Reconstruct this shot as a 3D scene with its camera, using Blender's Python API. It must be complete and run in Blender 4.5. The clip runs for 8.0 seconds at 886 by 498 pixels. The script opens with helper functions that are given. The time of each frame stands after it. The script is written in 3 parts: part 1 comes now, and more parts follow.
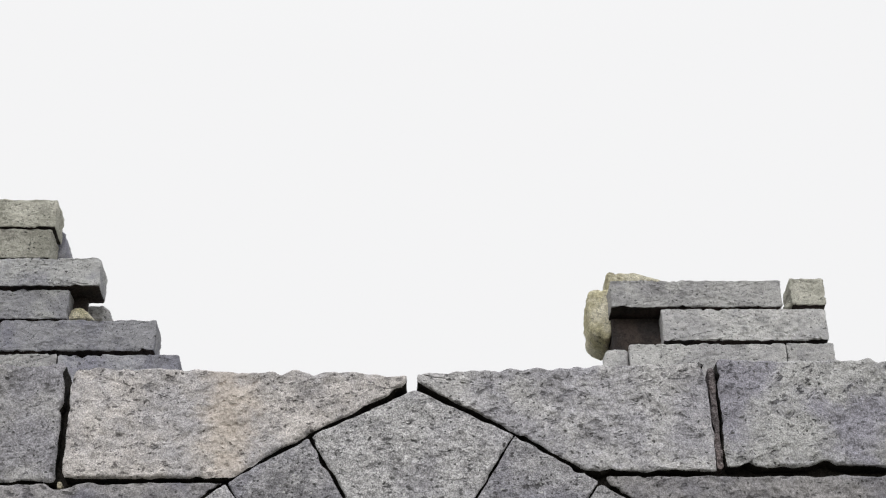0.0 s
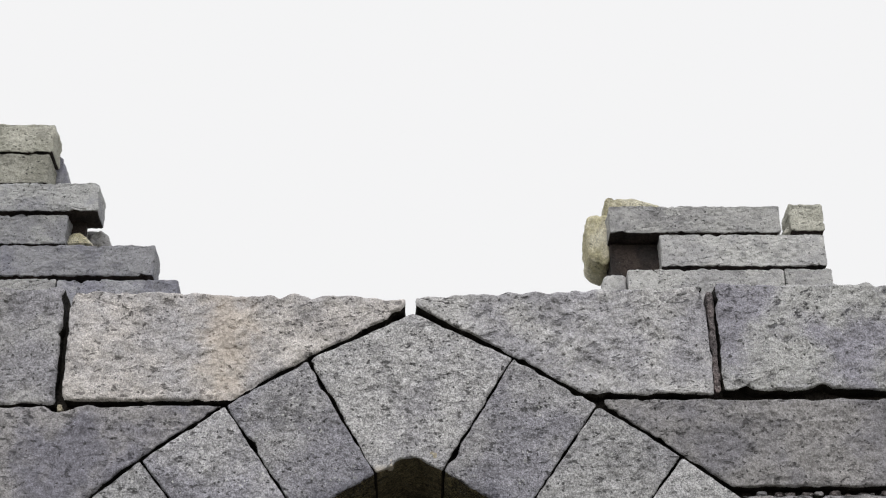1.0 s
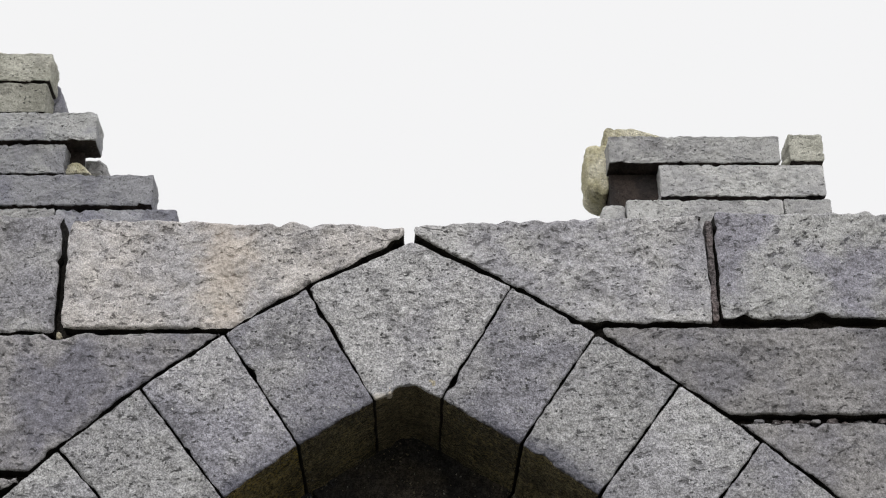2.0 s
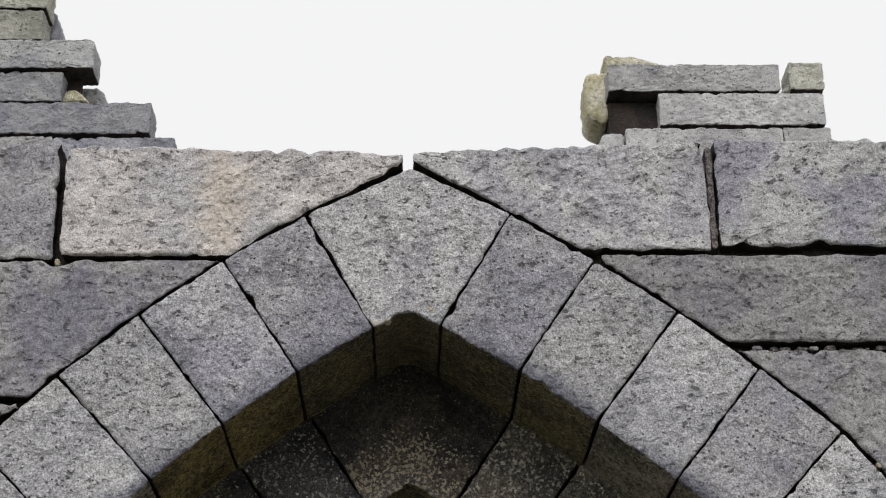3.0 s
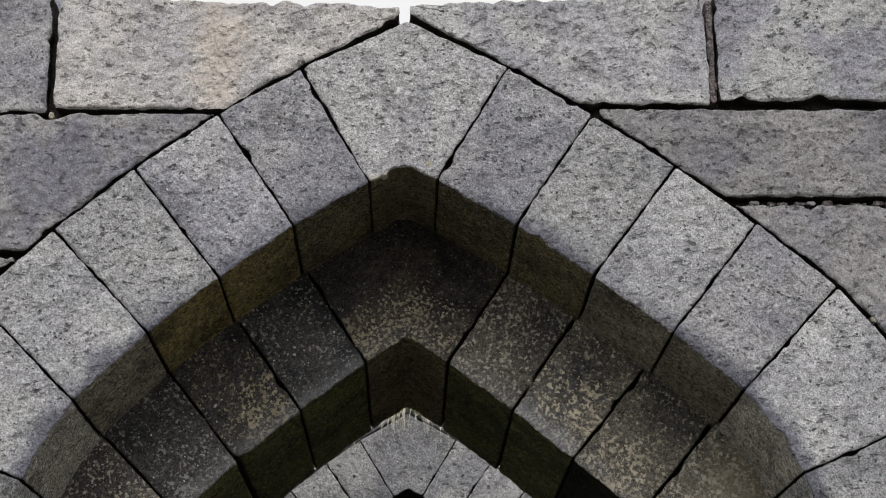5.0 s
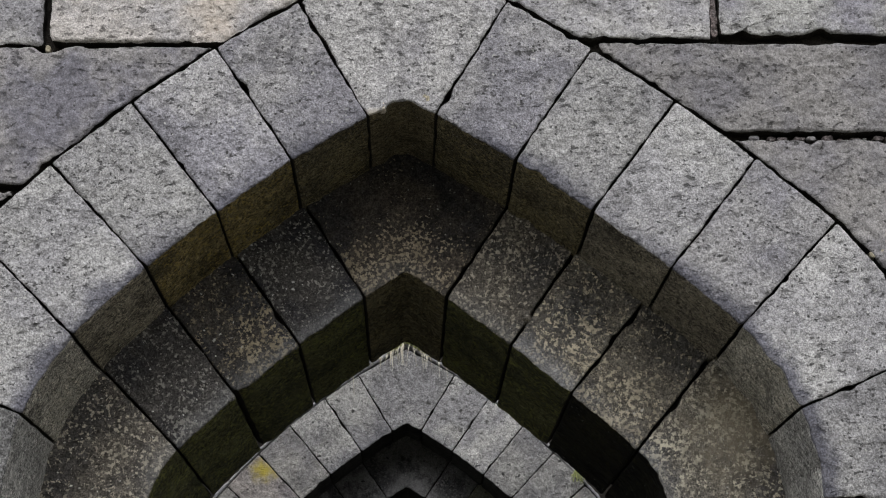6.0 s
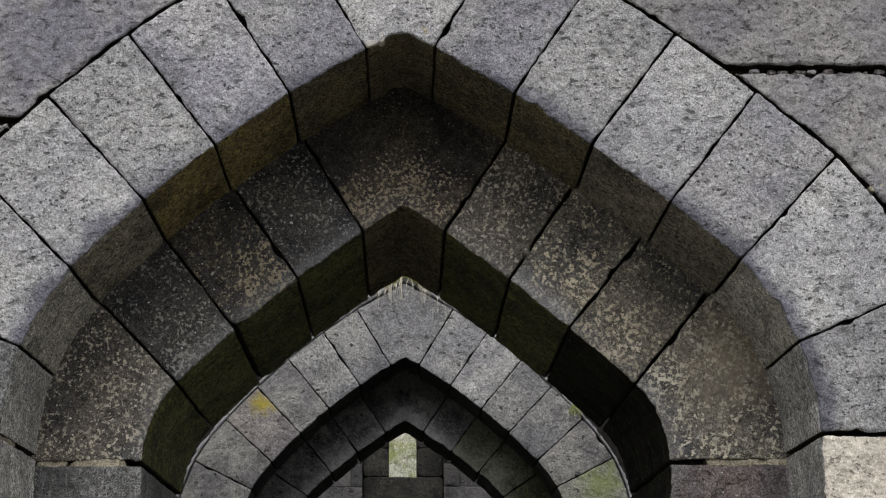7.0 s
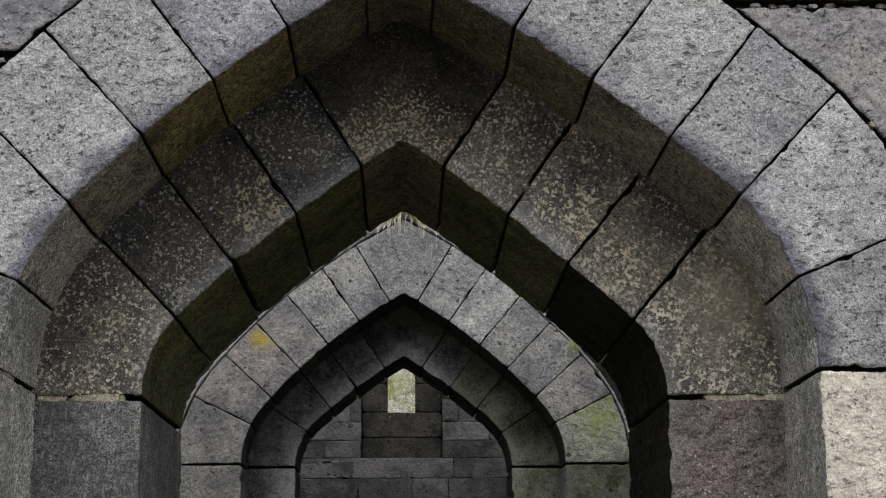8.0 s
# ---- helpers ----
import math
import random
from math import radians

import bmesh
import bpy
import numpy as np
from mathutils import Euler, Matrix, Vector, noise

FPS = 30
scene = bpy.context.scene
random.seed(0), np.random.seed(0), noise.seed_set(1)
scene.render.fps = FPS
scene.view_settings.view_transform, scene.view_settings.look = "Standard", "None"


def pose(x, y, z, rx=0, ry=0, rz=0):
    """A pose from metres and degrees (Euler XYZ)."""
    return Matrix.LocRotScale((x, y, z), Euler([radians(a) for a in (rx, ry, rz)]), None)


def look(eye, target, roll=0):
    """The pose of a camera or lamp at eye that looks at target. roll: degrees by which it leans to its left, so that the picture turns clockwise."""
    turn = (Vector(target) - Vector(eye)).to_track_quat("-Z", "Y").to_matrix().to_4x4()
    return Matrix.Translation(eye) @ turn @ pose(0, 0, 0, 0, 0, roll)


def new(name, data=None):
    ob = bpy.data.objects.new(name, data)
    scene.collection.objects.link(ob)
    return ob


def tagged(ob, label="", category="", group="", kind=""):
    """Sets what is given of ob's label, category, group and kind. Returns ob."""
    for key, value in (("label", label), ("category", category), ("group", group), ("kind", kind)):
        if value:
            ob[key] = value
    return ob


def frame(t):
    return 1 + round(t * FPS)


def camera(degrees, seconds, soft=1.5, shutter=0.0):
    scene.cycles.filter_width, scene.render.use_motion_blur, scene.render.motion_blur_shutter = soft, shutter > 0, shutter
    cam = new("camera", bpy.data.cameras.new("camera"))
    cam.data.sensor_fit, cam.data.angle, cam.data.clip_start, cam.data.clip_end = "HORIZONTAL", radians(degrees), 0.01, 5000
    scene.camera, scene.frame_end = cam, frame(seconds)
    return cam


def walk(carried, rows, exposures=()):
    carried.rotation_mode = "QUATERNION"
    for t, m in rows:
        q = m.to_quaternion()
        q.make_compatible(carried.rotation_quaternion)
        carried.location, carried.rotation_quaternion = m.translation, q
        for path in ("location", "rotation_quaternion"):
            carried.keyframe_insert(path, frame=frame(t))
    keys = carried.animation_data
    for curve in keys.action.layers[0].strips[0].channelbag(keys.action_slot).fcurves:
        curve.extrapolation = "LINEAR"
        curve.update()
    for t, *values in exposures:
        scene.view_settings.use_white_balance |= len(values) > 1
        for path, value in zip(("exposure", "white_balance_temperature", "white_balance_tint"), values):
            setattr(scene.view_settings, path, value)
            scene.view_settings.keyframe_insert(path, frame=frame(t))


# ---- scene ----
# The camera stands on a tripod in front of a ruined doorway and tilts down.
cam = camera(30.26, 8.0, soft=1.15)
EYE, ARM, DRIFT = 1.6, 0.10, 0.0088  # eye height, lens ahead of the tilt axis, slow creep forward
TILTS = [  # seconds, tilt up, yaw, lean
    (0.0, 31.53, -1.16, -0.69), (0.5, 30.26, -1.17, -0.69), (1.0, 28.96, -1.18, -0.65), (1.5, 27.75, -1.19, -0.62),
    (3.0, 24.08, -1.22, -0.56), (3.5, 22.83, -1.24, -0.55), (4.0, 21.59, -1.25, -0.51), (4.5, 20.33, -1.28, -0.50),
    (6.0, 16.95, -1.33, -0.41), (6.5, 15.81, -1.36, -0.39), (7.0, 14.70, -1.37, -0.33), (7.5, 13.58, -1.39, -0.31),
    (8.0, 12.50, -1.40, -0.27),
]


def ahead(tilt, yaw):
    a, b = radians(tilt), radians(yaw)
    return Vector((-math.sin(b) * math.cos(a), math.cos(b) * math.cos(a), math.sin(a)))


LAST = ahead(12.5, -1.4)
rows = []
for t, tilt, yaw, lean in TILTS:
    eye = Vector((0, DRIFT * (t - 8), EYE)) + ARM * (ahead(tilt, yaw) - LAST)
    rows.append((t, look(eye, eye + ahead(tilt, yaw), lean)))
EXPOSURES = [(0.0, 0.0), (8.0, 0.0)]
walk(cam, rows, EXPOSURES)

# ---- light: white overcast sky, brighter overhead, and a veiled sun from the front ----
world = bpy.data.worlds.new("overcast")
scene.world = world
world.use_nodes = True
wn, wl = world.node_tree.nodes, world.node_tree.links
wn.clear()
w_out, w_bg = wn.new("ShaderNodeOutputWorld"), wn.new("ShaderNodeBackground")
w_co, w_sep, w_ramp = wn.new("ShaderNodeTexCoord"), wn.new("ShaderNodeSeparateXYZ"), wn.new("ShaderNodeValToRGB")
wl.new(w_co.outputs["Generated"], w_sep.inputs[0])
wl.new(w_sep.outputs["Z"], w_ramp.inputs[0])
w_ramp.color_ramp.elements[0].position, w_ramp.color_ramp.elements[0].color = 0.62, (0.905, 0.905, 0.912, 1)
w_ramp.color_ramp.elements[1].position, w_ramp.color_ramp.elements[1].color = 1.0, (1.0, 1.0, 1.02, 1)
wl.new(w_ramp.outputs[0], w_bg.inputs[0])
w_bg.inputs[1].default_value = 1.0
wl.new(w_bg.outputs[0], w_out.inputs[0])

sun = new("sun", bpy.data.lights.new("sun", "SUN"))
sun.data.energy, sun.data.angle, sun.data.color = 1.2, radians(36), (1.0, 0.990, 0.990)
sun.matrix_world = look((-0.7, -3.0, 8.2), (0, 4.7, 2.8))


# ---- materials ----
def stone_material(name, base, tint, grain=0.35, pits=0.5, specks=0.3, speck_col=(0.62, 0.62, 0.6), lichen=0.0,
                   lichen_col=(0.36, 0.32, 0.24), relief=1.0, spot=None, streak=0.0, vary=0.16, stain=0.5, spot_flat=(1, 1, 1),
                   peck=0.0, turn=18.0, ripple=0.0, crust=0.0, crust_col=(0.46, 0.41, 0.30), crust_at=0.0, crust_low=0.0, wash=0.0, wash_col=(0.16, 0.16, 0.19),
                   drip=0.0, ridged=False):
    """Weathered gritstone: stains and tint at hand size, grain and pits at finger size, pale specks and lichen.
    peck: slanting tool marks; ripple: fine bedding; crust: maps of hard lichen; wash: a darker or paler margin along
    the arris; drip: pale runs."""
    m = bpy.data.materials.new(name)
    m.use_nodes = True
    nt, lk = m.node_tree.nodes, m.node_tree.links
    bsdf = nt["Principled BSDF"]
    bsdf.inputs["Roughness"].default_value = 0.62 if ridged else 0.92
    bsdf.inputs["Specular IOR Level"].default_value = 0.03 if ridged else 0.25
    co = nt.new("ShaderNodeTexCoord")
    info = nt.new("ShaderNodeObjectInfo")

    def noise_at(scale, detail=4.0, rough=0.6, stretch=(1, 1, 1), seeds=True, slant=0.0):
        mp = nt.new("ShaderNodeMapping")
        mp.inputs["Scale"].default_value = stretch
        lk.new(co.outputs["Object"], mp.inputs[0])
        if slant:
            tilt = nt.new("ShaderNodeMapping")
            tilt.inputs["Rotation"].default_value = (0, radians(slant), 0)
            lk.new(co.outputs["Object"], tilt.inputs[0])
            lk.new(tilt.outputs[0], mp.inputs[0])
        n = nt.new("ShaderNodeTexNoise")
        n.noise_dimensions = "4D" if seeds else "3D"
        n.inputs["Scale"].default_value, n.inputs["Detail"].default_value, n.inputs["Roughness"].default_value = scale, detail, rough
        lk.new(mp.outputs[0], n.inputs["Vector"])
        if seeds:
            w = nt.new("ShaderNodeMath")
            w.operation = "MULTIPLY"
            w.inputs[1].default_value = 37.0
            lk.new(info.outputs["Random"], w.inputs[0])
            lk.new(w.outputs[0], n.inputs["W"])
        return n.outputs["Fac"]

    def ramp(src, lo, hi, a=0.0, b=1.0):
        r = nt.new("ShaderNodeMapRange")
        r.interpolation_type = "SMOOTHSTEP"
        for i, v in zip((1, 2, 3, 4), (lo, hi, a, b)):
            r.inputs[i].default_value = v
        lk.new(src, r.inputs[0])
        return r.outputs[0]

    def mix(fac, a, b, mode="MIX"):
        n = nt.new("ShaderNodeMix")
        n.data_type, n.blend_type = "RGBA", mode
        for i, v in ((0, fac), (6, a), (7, b)):
            if isinstance(v, (int, float)):
                n.inputs[i].default_value = v
            elif isinstance(v, tuple):
                n.inputs[i].default_value = (*v, 1)
            else:
                lk.new(v, n.inputs[i])
        return n.outputs[2]

    def calc(op, a, b):
        n = nt.new("ShaderNodeMath")
        n.operation = op
        for i, v in ((0, a), (1, b)):
            if isinstance(v, (int, float)):
                n.inputs[i].default_value = v
            else:
                lk.new(v, n.inputs[i])
        return n.outputs[0]

    def cells(scale, share, size, stretch=(1, 1, 1)):
        """Separate round spots: in a share of the cells, each of its own size."""
        mp = nt.new("ShaderNodeMapping")
        mp.inputs["Scale"].default_value = stretch
        wob = nt.new("ShaderNodeTexNoise")
        wob.inputs["Scale"].default_value, wob.inputs["Detail"].default_value = scale * 1.6, 2.0
        lk.new(co.outputs["Object"], wob.inputs["Vector"])
        shift = nt.new("ShaderNodeVectorMath")
        shift.operation = "MULTIPLY_ADD"
        lk.new(wob.outputs["Color"], shift.inputs[0])
        shift.inputs[1].default_value = (0.9 / scale,) * 3
        lk.new(co.outputs["Object"], shift.inputs[2])
        lk.new(shift.outputs[0], mp.inputs[0])
        v = nt.new("ShaderNodeTexVoronoi")
        v.inputs["Scale"].default_value = scale
        lk.new(mp.outputs[0], v.inputs["Vector"])
        sep = nt.new("ShaderNodeSeparateColor")
        lk.new(v.outputs["Color"], sep.inputs[0])
        pick = ramp(sep.outputs[0], 1 - share, 1 - share + 0.02)
        radius = calc("MULTIPLY", calc("MULTIPLY", pick, calc("ADD", calc("MULTIPLY", sep.outputs[1], 0.75), 0.25)), size)
        return ramp(calc("SUBTRACT", radius, v.outputs["Distance"]), 0.0, 0.10)

    def grey(v):
        n = nt.new("ShaderNodeCombineColor")
        for i in range(3):
            lk.new(v, n.inputs[i])
        return n.outputs[0]

    col = mix(ramp(noise_at(3.6, 5, 0.62), 0.41, 0.60), base, tint)
    dark_patch = ramp(noise_at(5.5, 5, 0.68), 0.52, 0.66, 0.0, stain)
    col = mix(dark_patch, col, tuple(c * 0.5 for c in tint))
    grains = noise_at(210, 2, 0.55)
    col = mix(1.0, col, grey(ramp(grains, 0.33, 0.69, 1 - grain * 1.15, 1 + grain * 1.15)), "MULTIPLY")
    blotch = noise_at(32, 4, 0.6)
    col = mix(1.0, col, grey(ramp(blotch, 0.34, 0.66, 1 - grain * 0.32, 1 + grain * 0.25)), "MULTIPLY")
    mottle = noise_at(75, 2, 0.5)
    col = mix(1.0, col, grey(ramp(mottle, 0.32, 0.68, 1 - grain * 0.5, 1 + grain * 0.4)), "MULTIPLY")
    if ripple:
        beds = noise_at(1.0, 3, 0.6, (16, 16, 62), slant=-turn * 0.4)
        col = mix(1.0, col, grey(ramp(beds, 0.34, 0.66, 1 - 0.32 * ripple, 1 + 0.22 * ripple)), "MULTIPLY")
    if peck:
        dents = ramp(noise_at(1.0, 4, 0.6, (20, 20, 40), slant=turn), 0.415, 0.34)
        dents = calc("MULTIPLY", dents, ramp(noise_at(4.5, 3), 0.36, 0.56, 0.25, 1.0))
        col = mix(calc("MULTIPLY", dents, min(0.9, 0.62 * peck)), col, tuple(c * 0.27 for c in tint))
    coarse_pit = cells(27, 0.20, 0.32, (0.85, 1, 1.15))
    fine_pit = cells(66, 0.30, 0.36)
    pit = calc("MAXIMUM", coarse_pit, calc("MULTIPLY", ramp(noise_at(40, 3, 0.6, (0.8, 1, 1.25)), 0.40, 0.33), 0.85))
    col = mix(calc("MULTIPLY", pit, min(1.0, pits * 1.25)), col, tuple(c * 0.18 for c in base))
    col = mix(calc("MULTIPLY", fine_pit, min(1.0, pits * 1.3)), col, tuple(c * 0.22 for c in base))
    if specks:
        dots = cells(72, 0.24, 0.34)
        sp = calc("MULTIPLY", dots, ramp(noise_at(7, 3), 0.34, 0.56))
        col = mix(calc("MULTIPLY", sp, specks), col, speck_col)
        if specks >= 0.9:
            blots = calc("MULTIPLY", cells(36, 0.17, 0.25), ramp(noise_at(5, 3), 0.40, 0.58))
            col = mix(calc("MULTIPLY", blots, 0.85), col, tuple(c * 0.85 for c in speck_col))
    if lichen:
        flecks = calc("MAXIMUM", cells(75, 0.5, 0.42), calc("MULTIPLY", ramp(noise_at(95, 4, 0.75), 0.52, 0.60), 0.8))
        li = calc("MULTIPLY", flecks, ramp(noise_at(7.0, 5, 0.6), 0.42, 0.54))
        col = mix(calc("MULTIPLY", li, lichen), col, lichen_col)
    if crust:
        dense = noise_at(5.2, 4, 0.6)
        maps = calc("ADD", noise_at(84, 4, 0.66), calc("MULTIPLY", calc("SUBTRACT", dense, 0.5 - crust_at), 0.30))
        if crust_low:
            rim = nt.new("ShaderNodeAttribute")
            rim.attribute_name = "rim"
            maps = calc("ADD", maps, ramp(rim.outputs["Fac"], 0.01, 0.16, -0.085 * crust_low, 0.02 * crust_low))
        tone = mix(ramp(noise_at(22, 3), 0.38, 0.62), tuple(c * 0.62 for c in crust_col), crust_col)
        col = mix(calc("MULTIPLY", ramp(maps, 0.56, 0.60), crust), col, tone)
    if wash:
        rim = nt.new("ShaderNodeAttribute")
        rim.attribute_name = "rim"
        margin_fac = calc("ADD", rim.outputs["Fac"], calc("MULTIPLY", calc("SUBTRACT", noise_at(11, 5, 0.65), 0.5), 1.1))
        margin_fac = calc("MULTIPLY", ramp(margin_fac, 0.30, 0.85, 0.0, wash), ramp(noise_at(1.3, 1), 0.36, 0.52, 0.35, 1.0))
        col = mix(margin_fac, col, mix(1.0, wash_col, grey(ramp(grains, 0.33, 0.69, 0.6, 1.4)), "MULTIPLY"))
    if drip:
        runs = ramp(noise_at(1.0, 4, 0.65, (85, 85, 26)), 0.57, 0.63)
        col = mix(calc("MULTIPLY", runs, drip), col, (0.50, 0.50, 0.47))
    if streak:
        st = ramp(noise_at(9, 4, 0.6, (1.0, 1.0, 0.12)), 0.42, 0.62)
        col = mix(calc("MULTIPLY", st, streak), col, tuple(c * 0.35 for c in base))
    if spot:
        centre, radius, spot_col, amount = spot
        d = nt.new("ShaderNodeVectorMath")
        d.operation = "DISTANCE"
        flat = nt.new("ShaderNodeVectorMath")
        flat.operation = "MULTIPLY"
        flat.inputs[1].default_value = spot_flat
        lk.new(co.outputs["Object"], flat.inputs[0])
        lk.new(flat.outputs[0], d.inputs[0])
        d.inputs[1].default_value = [a * b for a, b in zip(centre, spot_flat)]
        edge = calc("ADD", d.outputs["Value"], calc("MULTIPLY", calc("SUBTRACT", noise_at(18, 4), 0.5), radius * 1.6))
        col = mix(ramp(edge, radius, radius * 0.1, 0.0, amount), col, spot_col)
    shade = nt.new("ShaderNodeMapRange")
    shade.inputs[3].default_value, shade.inputs[4].default_value = 1 - vary, 1 + vary
    lk.new(info.outputs["Random"], shade.inputs[0])
    col = mix(1.0, col, grey(shade.outputs[0]), "MULTIPLY")
    lk.new(col, bsdf.inputs["Base Color"])
    h = calc("ADD", calc("MULTIPLY", blotch, 0.012 * relief), calc("MULTIPLY", mottle, 0.0065 * relief))
    h = calc("SUBTRACT", h, calc("MULTIPLY", calc("MAXIMUM", pit, fine_pit), 0.004 * relief))
    if peck:
        h = calc("SUBTRACT", h, calc("MULTIPLY", dents, 0.010 * peck))
    if ripple:
        h = calc("ADD", h, calc("MULTIPLY", beds, 0.014 * ripple))
    if crust:
        h = calc("ADD", h, calc("MULTIPLY", ramp(maps, 0.56, 0.60), 0.0015))
    if drip or ridged:
        h = calc("ADD", h, calc("MULTIPLY", noise_at(1.0, 3, 0.6, (45, 45, 9)), 0.012))
    bump = nt.new("ShaderNodeBump")
    bump.inputs["Strength"].default_value, bump.inputs["Distance"].default_value = 0.8, 1.0
    lk.new(h, bump.inputs["Height"])
    lk.new(bump.outputs[0], bsdf.inputs["Normal"])
    return m


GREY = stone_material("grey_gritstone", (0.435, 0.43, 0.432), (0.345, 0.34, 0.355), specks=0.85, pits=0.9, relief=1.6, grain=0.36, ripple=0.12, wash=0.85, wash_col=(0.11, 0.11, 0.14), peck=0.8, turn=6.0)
KEY = stone_material("keystone_gritstone", (0.43, 0.422, 0.424), (0.34, 0.333, 0.35), specks=0.8, pits=0.9, relief=1.6, grain=0.38, ripple=0.12, wash=0.35,
                     spot=((-0.10, 4.7, 3.475), 0.035, (0.66, 0.60, 0.52), 0.9), peck=0.7, turn=4.0)
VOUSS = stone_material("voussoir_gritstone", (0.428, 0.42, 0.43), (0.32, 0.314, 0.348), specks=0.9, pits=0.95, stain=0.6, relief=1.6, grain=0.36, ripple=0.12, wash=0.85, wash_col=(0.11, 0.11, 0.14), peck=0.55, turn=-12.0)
WALLG = stone_material("wall_gritstone", (0.50, 0.489, 0.487), (0.375, 0.367, 0.392), pits=0.7, specks=0.35, relief=1.6, grain=0.28, peck=1.0)
WALLD = stone_material("bluish_wall_gritstone", (0.44, 0.436, 0.43), (0.31, 0.303, 0.34), pits=0.7, specks=0.35, relief=1.7, grain=0.28, peck=1.35, turn=34.0)
PINK = stone_material("pinkish_gritstone", (0.56, 0.525, 0.505), (0.43, 0.415, 0.425), pits=0.7, specks=0.4, relief=1.4, peck=0.95, turn=12.0,
                      spot=((-0.60, 4.7, 3.93), 0.13, (0.66, 0.55, 0.44), 0.42), spot_flat=(1.0, 0.5, 0.35), grain=0.28)
BROWN = stone_material("brown_gritstone", (0.355, 0.342, 0.34), (0.275, 0.267, 0.287), pits=0.7, specks=0.25, peck=0.8, turn=24.0, ripple=0.1, grain=0.28)
BROWND = stone_material("dark_brown_gritstone", (0.32, 0.308, 0.31), (0.21, 0.205, 0.235), pits=0.7, specks=0.2, peck=0.9, turn=-14.0, stain=0.75, grain=0.28)
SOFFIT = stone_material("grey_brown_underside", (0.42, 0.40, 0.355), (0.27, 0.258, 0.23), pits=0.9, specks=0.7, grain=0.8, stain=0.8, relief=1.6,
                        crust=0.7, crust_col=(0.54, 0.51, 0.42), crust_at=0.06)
# mossy underside darkened for the outer keystone: the apex's shade in its colour
SHADED = stone_material("shaded_underside", (0.16, 0.135, 0.085), (0.085, 0.073, 0.05), pits=0.9, specks=0.3, grain=0.6, stain=0.85, relief=1.5)
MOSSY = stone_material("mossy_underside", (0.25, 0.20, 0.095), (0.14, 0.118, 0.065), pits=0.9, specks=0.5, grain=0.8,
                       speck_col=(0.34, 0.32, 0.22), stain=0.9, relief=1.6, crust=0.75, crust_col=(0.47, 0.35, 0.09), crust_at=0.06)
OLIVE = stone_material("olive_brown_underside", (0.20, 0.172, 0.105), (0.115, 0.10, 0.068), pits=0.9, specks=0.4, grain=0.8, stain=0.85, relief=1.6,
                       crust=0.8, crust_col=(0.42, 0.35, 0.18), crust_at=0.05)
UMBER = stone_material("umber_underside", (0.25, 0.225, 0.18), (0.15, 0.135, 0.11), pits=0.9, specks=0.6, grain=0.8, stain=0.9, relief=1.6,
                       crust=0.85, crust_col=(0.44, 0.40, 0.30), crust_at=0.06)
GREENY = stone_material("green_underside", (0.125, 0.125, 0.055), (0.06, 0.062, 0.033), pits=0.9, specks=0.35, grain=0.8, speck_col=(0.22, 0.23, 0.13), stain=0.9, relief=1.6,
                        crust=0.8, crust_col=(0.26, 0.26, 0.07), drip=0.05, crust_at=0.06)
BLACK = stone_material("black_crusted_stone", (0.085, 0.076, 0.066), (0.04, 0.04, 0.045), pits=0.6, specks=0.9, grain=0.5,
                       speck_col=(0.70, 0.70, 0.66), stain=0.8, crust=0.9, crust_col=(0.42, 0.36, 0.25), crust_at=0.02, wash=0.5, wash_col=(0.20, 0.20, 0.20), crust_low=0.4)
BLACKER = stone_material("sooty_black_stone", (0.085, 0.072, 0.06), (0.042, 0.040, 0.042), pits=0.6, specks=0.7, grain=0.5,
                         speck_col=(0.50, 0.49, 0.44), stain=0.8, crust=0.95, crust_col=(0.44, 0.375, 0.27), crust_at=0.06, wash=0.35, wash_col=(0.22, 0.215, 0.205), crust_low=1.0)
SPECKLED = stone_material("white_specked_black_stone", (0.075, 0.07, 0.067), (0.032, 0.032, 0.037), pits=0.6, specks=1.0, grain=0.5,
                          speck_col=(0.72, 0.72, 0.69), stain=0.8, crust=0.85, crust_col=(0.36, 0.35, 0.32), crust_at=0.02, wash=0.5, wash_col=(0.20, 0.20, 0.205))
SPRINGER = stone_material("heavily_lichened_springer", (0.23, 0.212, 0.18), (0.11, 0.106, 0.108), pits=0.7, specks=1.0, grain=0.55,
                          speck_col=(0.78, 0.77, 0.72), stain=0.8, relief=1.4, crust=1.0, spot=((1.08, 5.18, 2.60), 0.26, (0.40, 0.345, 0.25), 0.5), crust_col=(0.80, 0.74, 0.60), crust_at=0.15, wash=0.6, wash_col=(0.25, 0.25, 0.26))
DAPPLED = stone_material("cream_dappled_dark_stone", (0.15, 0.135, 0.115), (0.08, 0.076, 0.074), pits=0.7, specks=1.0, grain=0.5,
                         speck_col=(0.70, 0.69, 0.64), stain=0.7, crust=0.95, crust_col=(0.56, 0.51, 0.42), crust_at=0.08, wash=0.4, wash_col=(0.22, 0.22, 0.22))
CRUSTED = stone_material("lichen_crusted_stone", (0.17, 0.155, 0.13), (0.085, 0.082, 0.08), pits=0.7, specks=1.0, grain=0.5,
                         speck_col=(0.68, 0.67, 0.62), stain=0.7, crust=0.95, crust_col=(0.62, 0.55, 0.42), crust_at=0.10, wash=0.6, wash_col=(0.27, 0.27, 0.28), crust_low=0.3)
BLACKJ = stone_material("black_jamb_stone", (0.28, 0.278, 0.275), (0.16, 0.158, 0.163), pits=0.7, specks=0.95, speck_col=(0.55, 0.55, 0.52), streak=0.5, grain=0.7, drip=0.5)
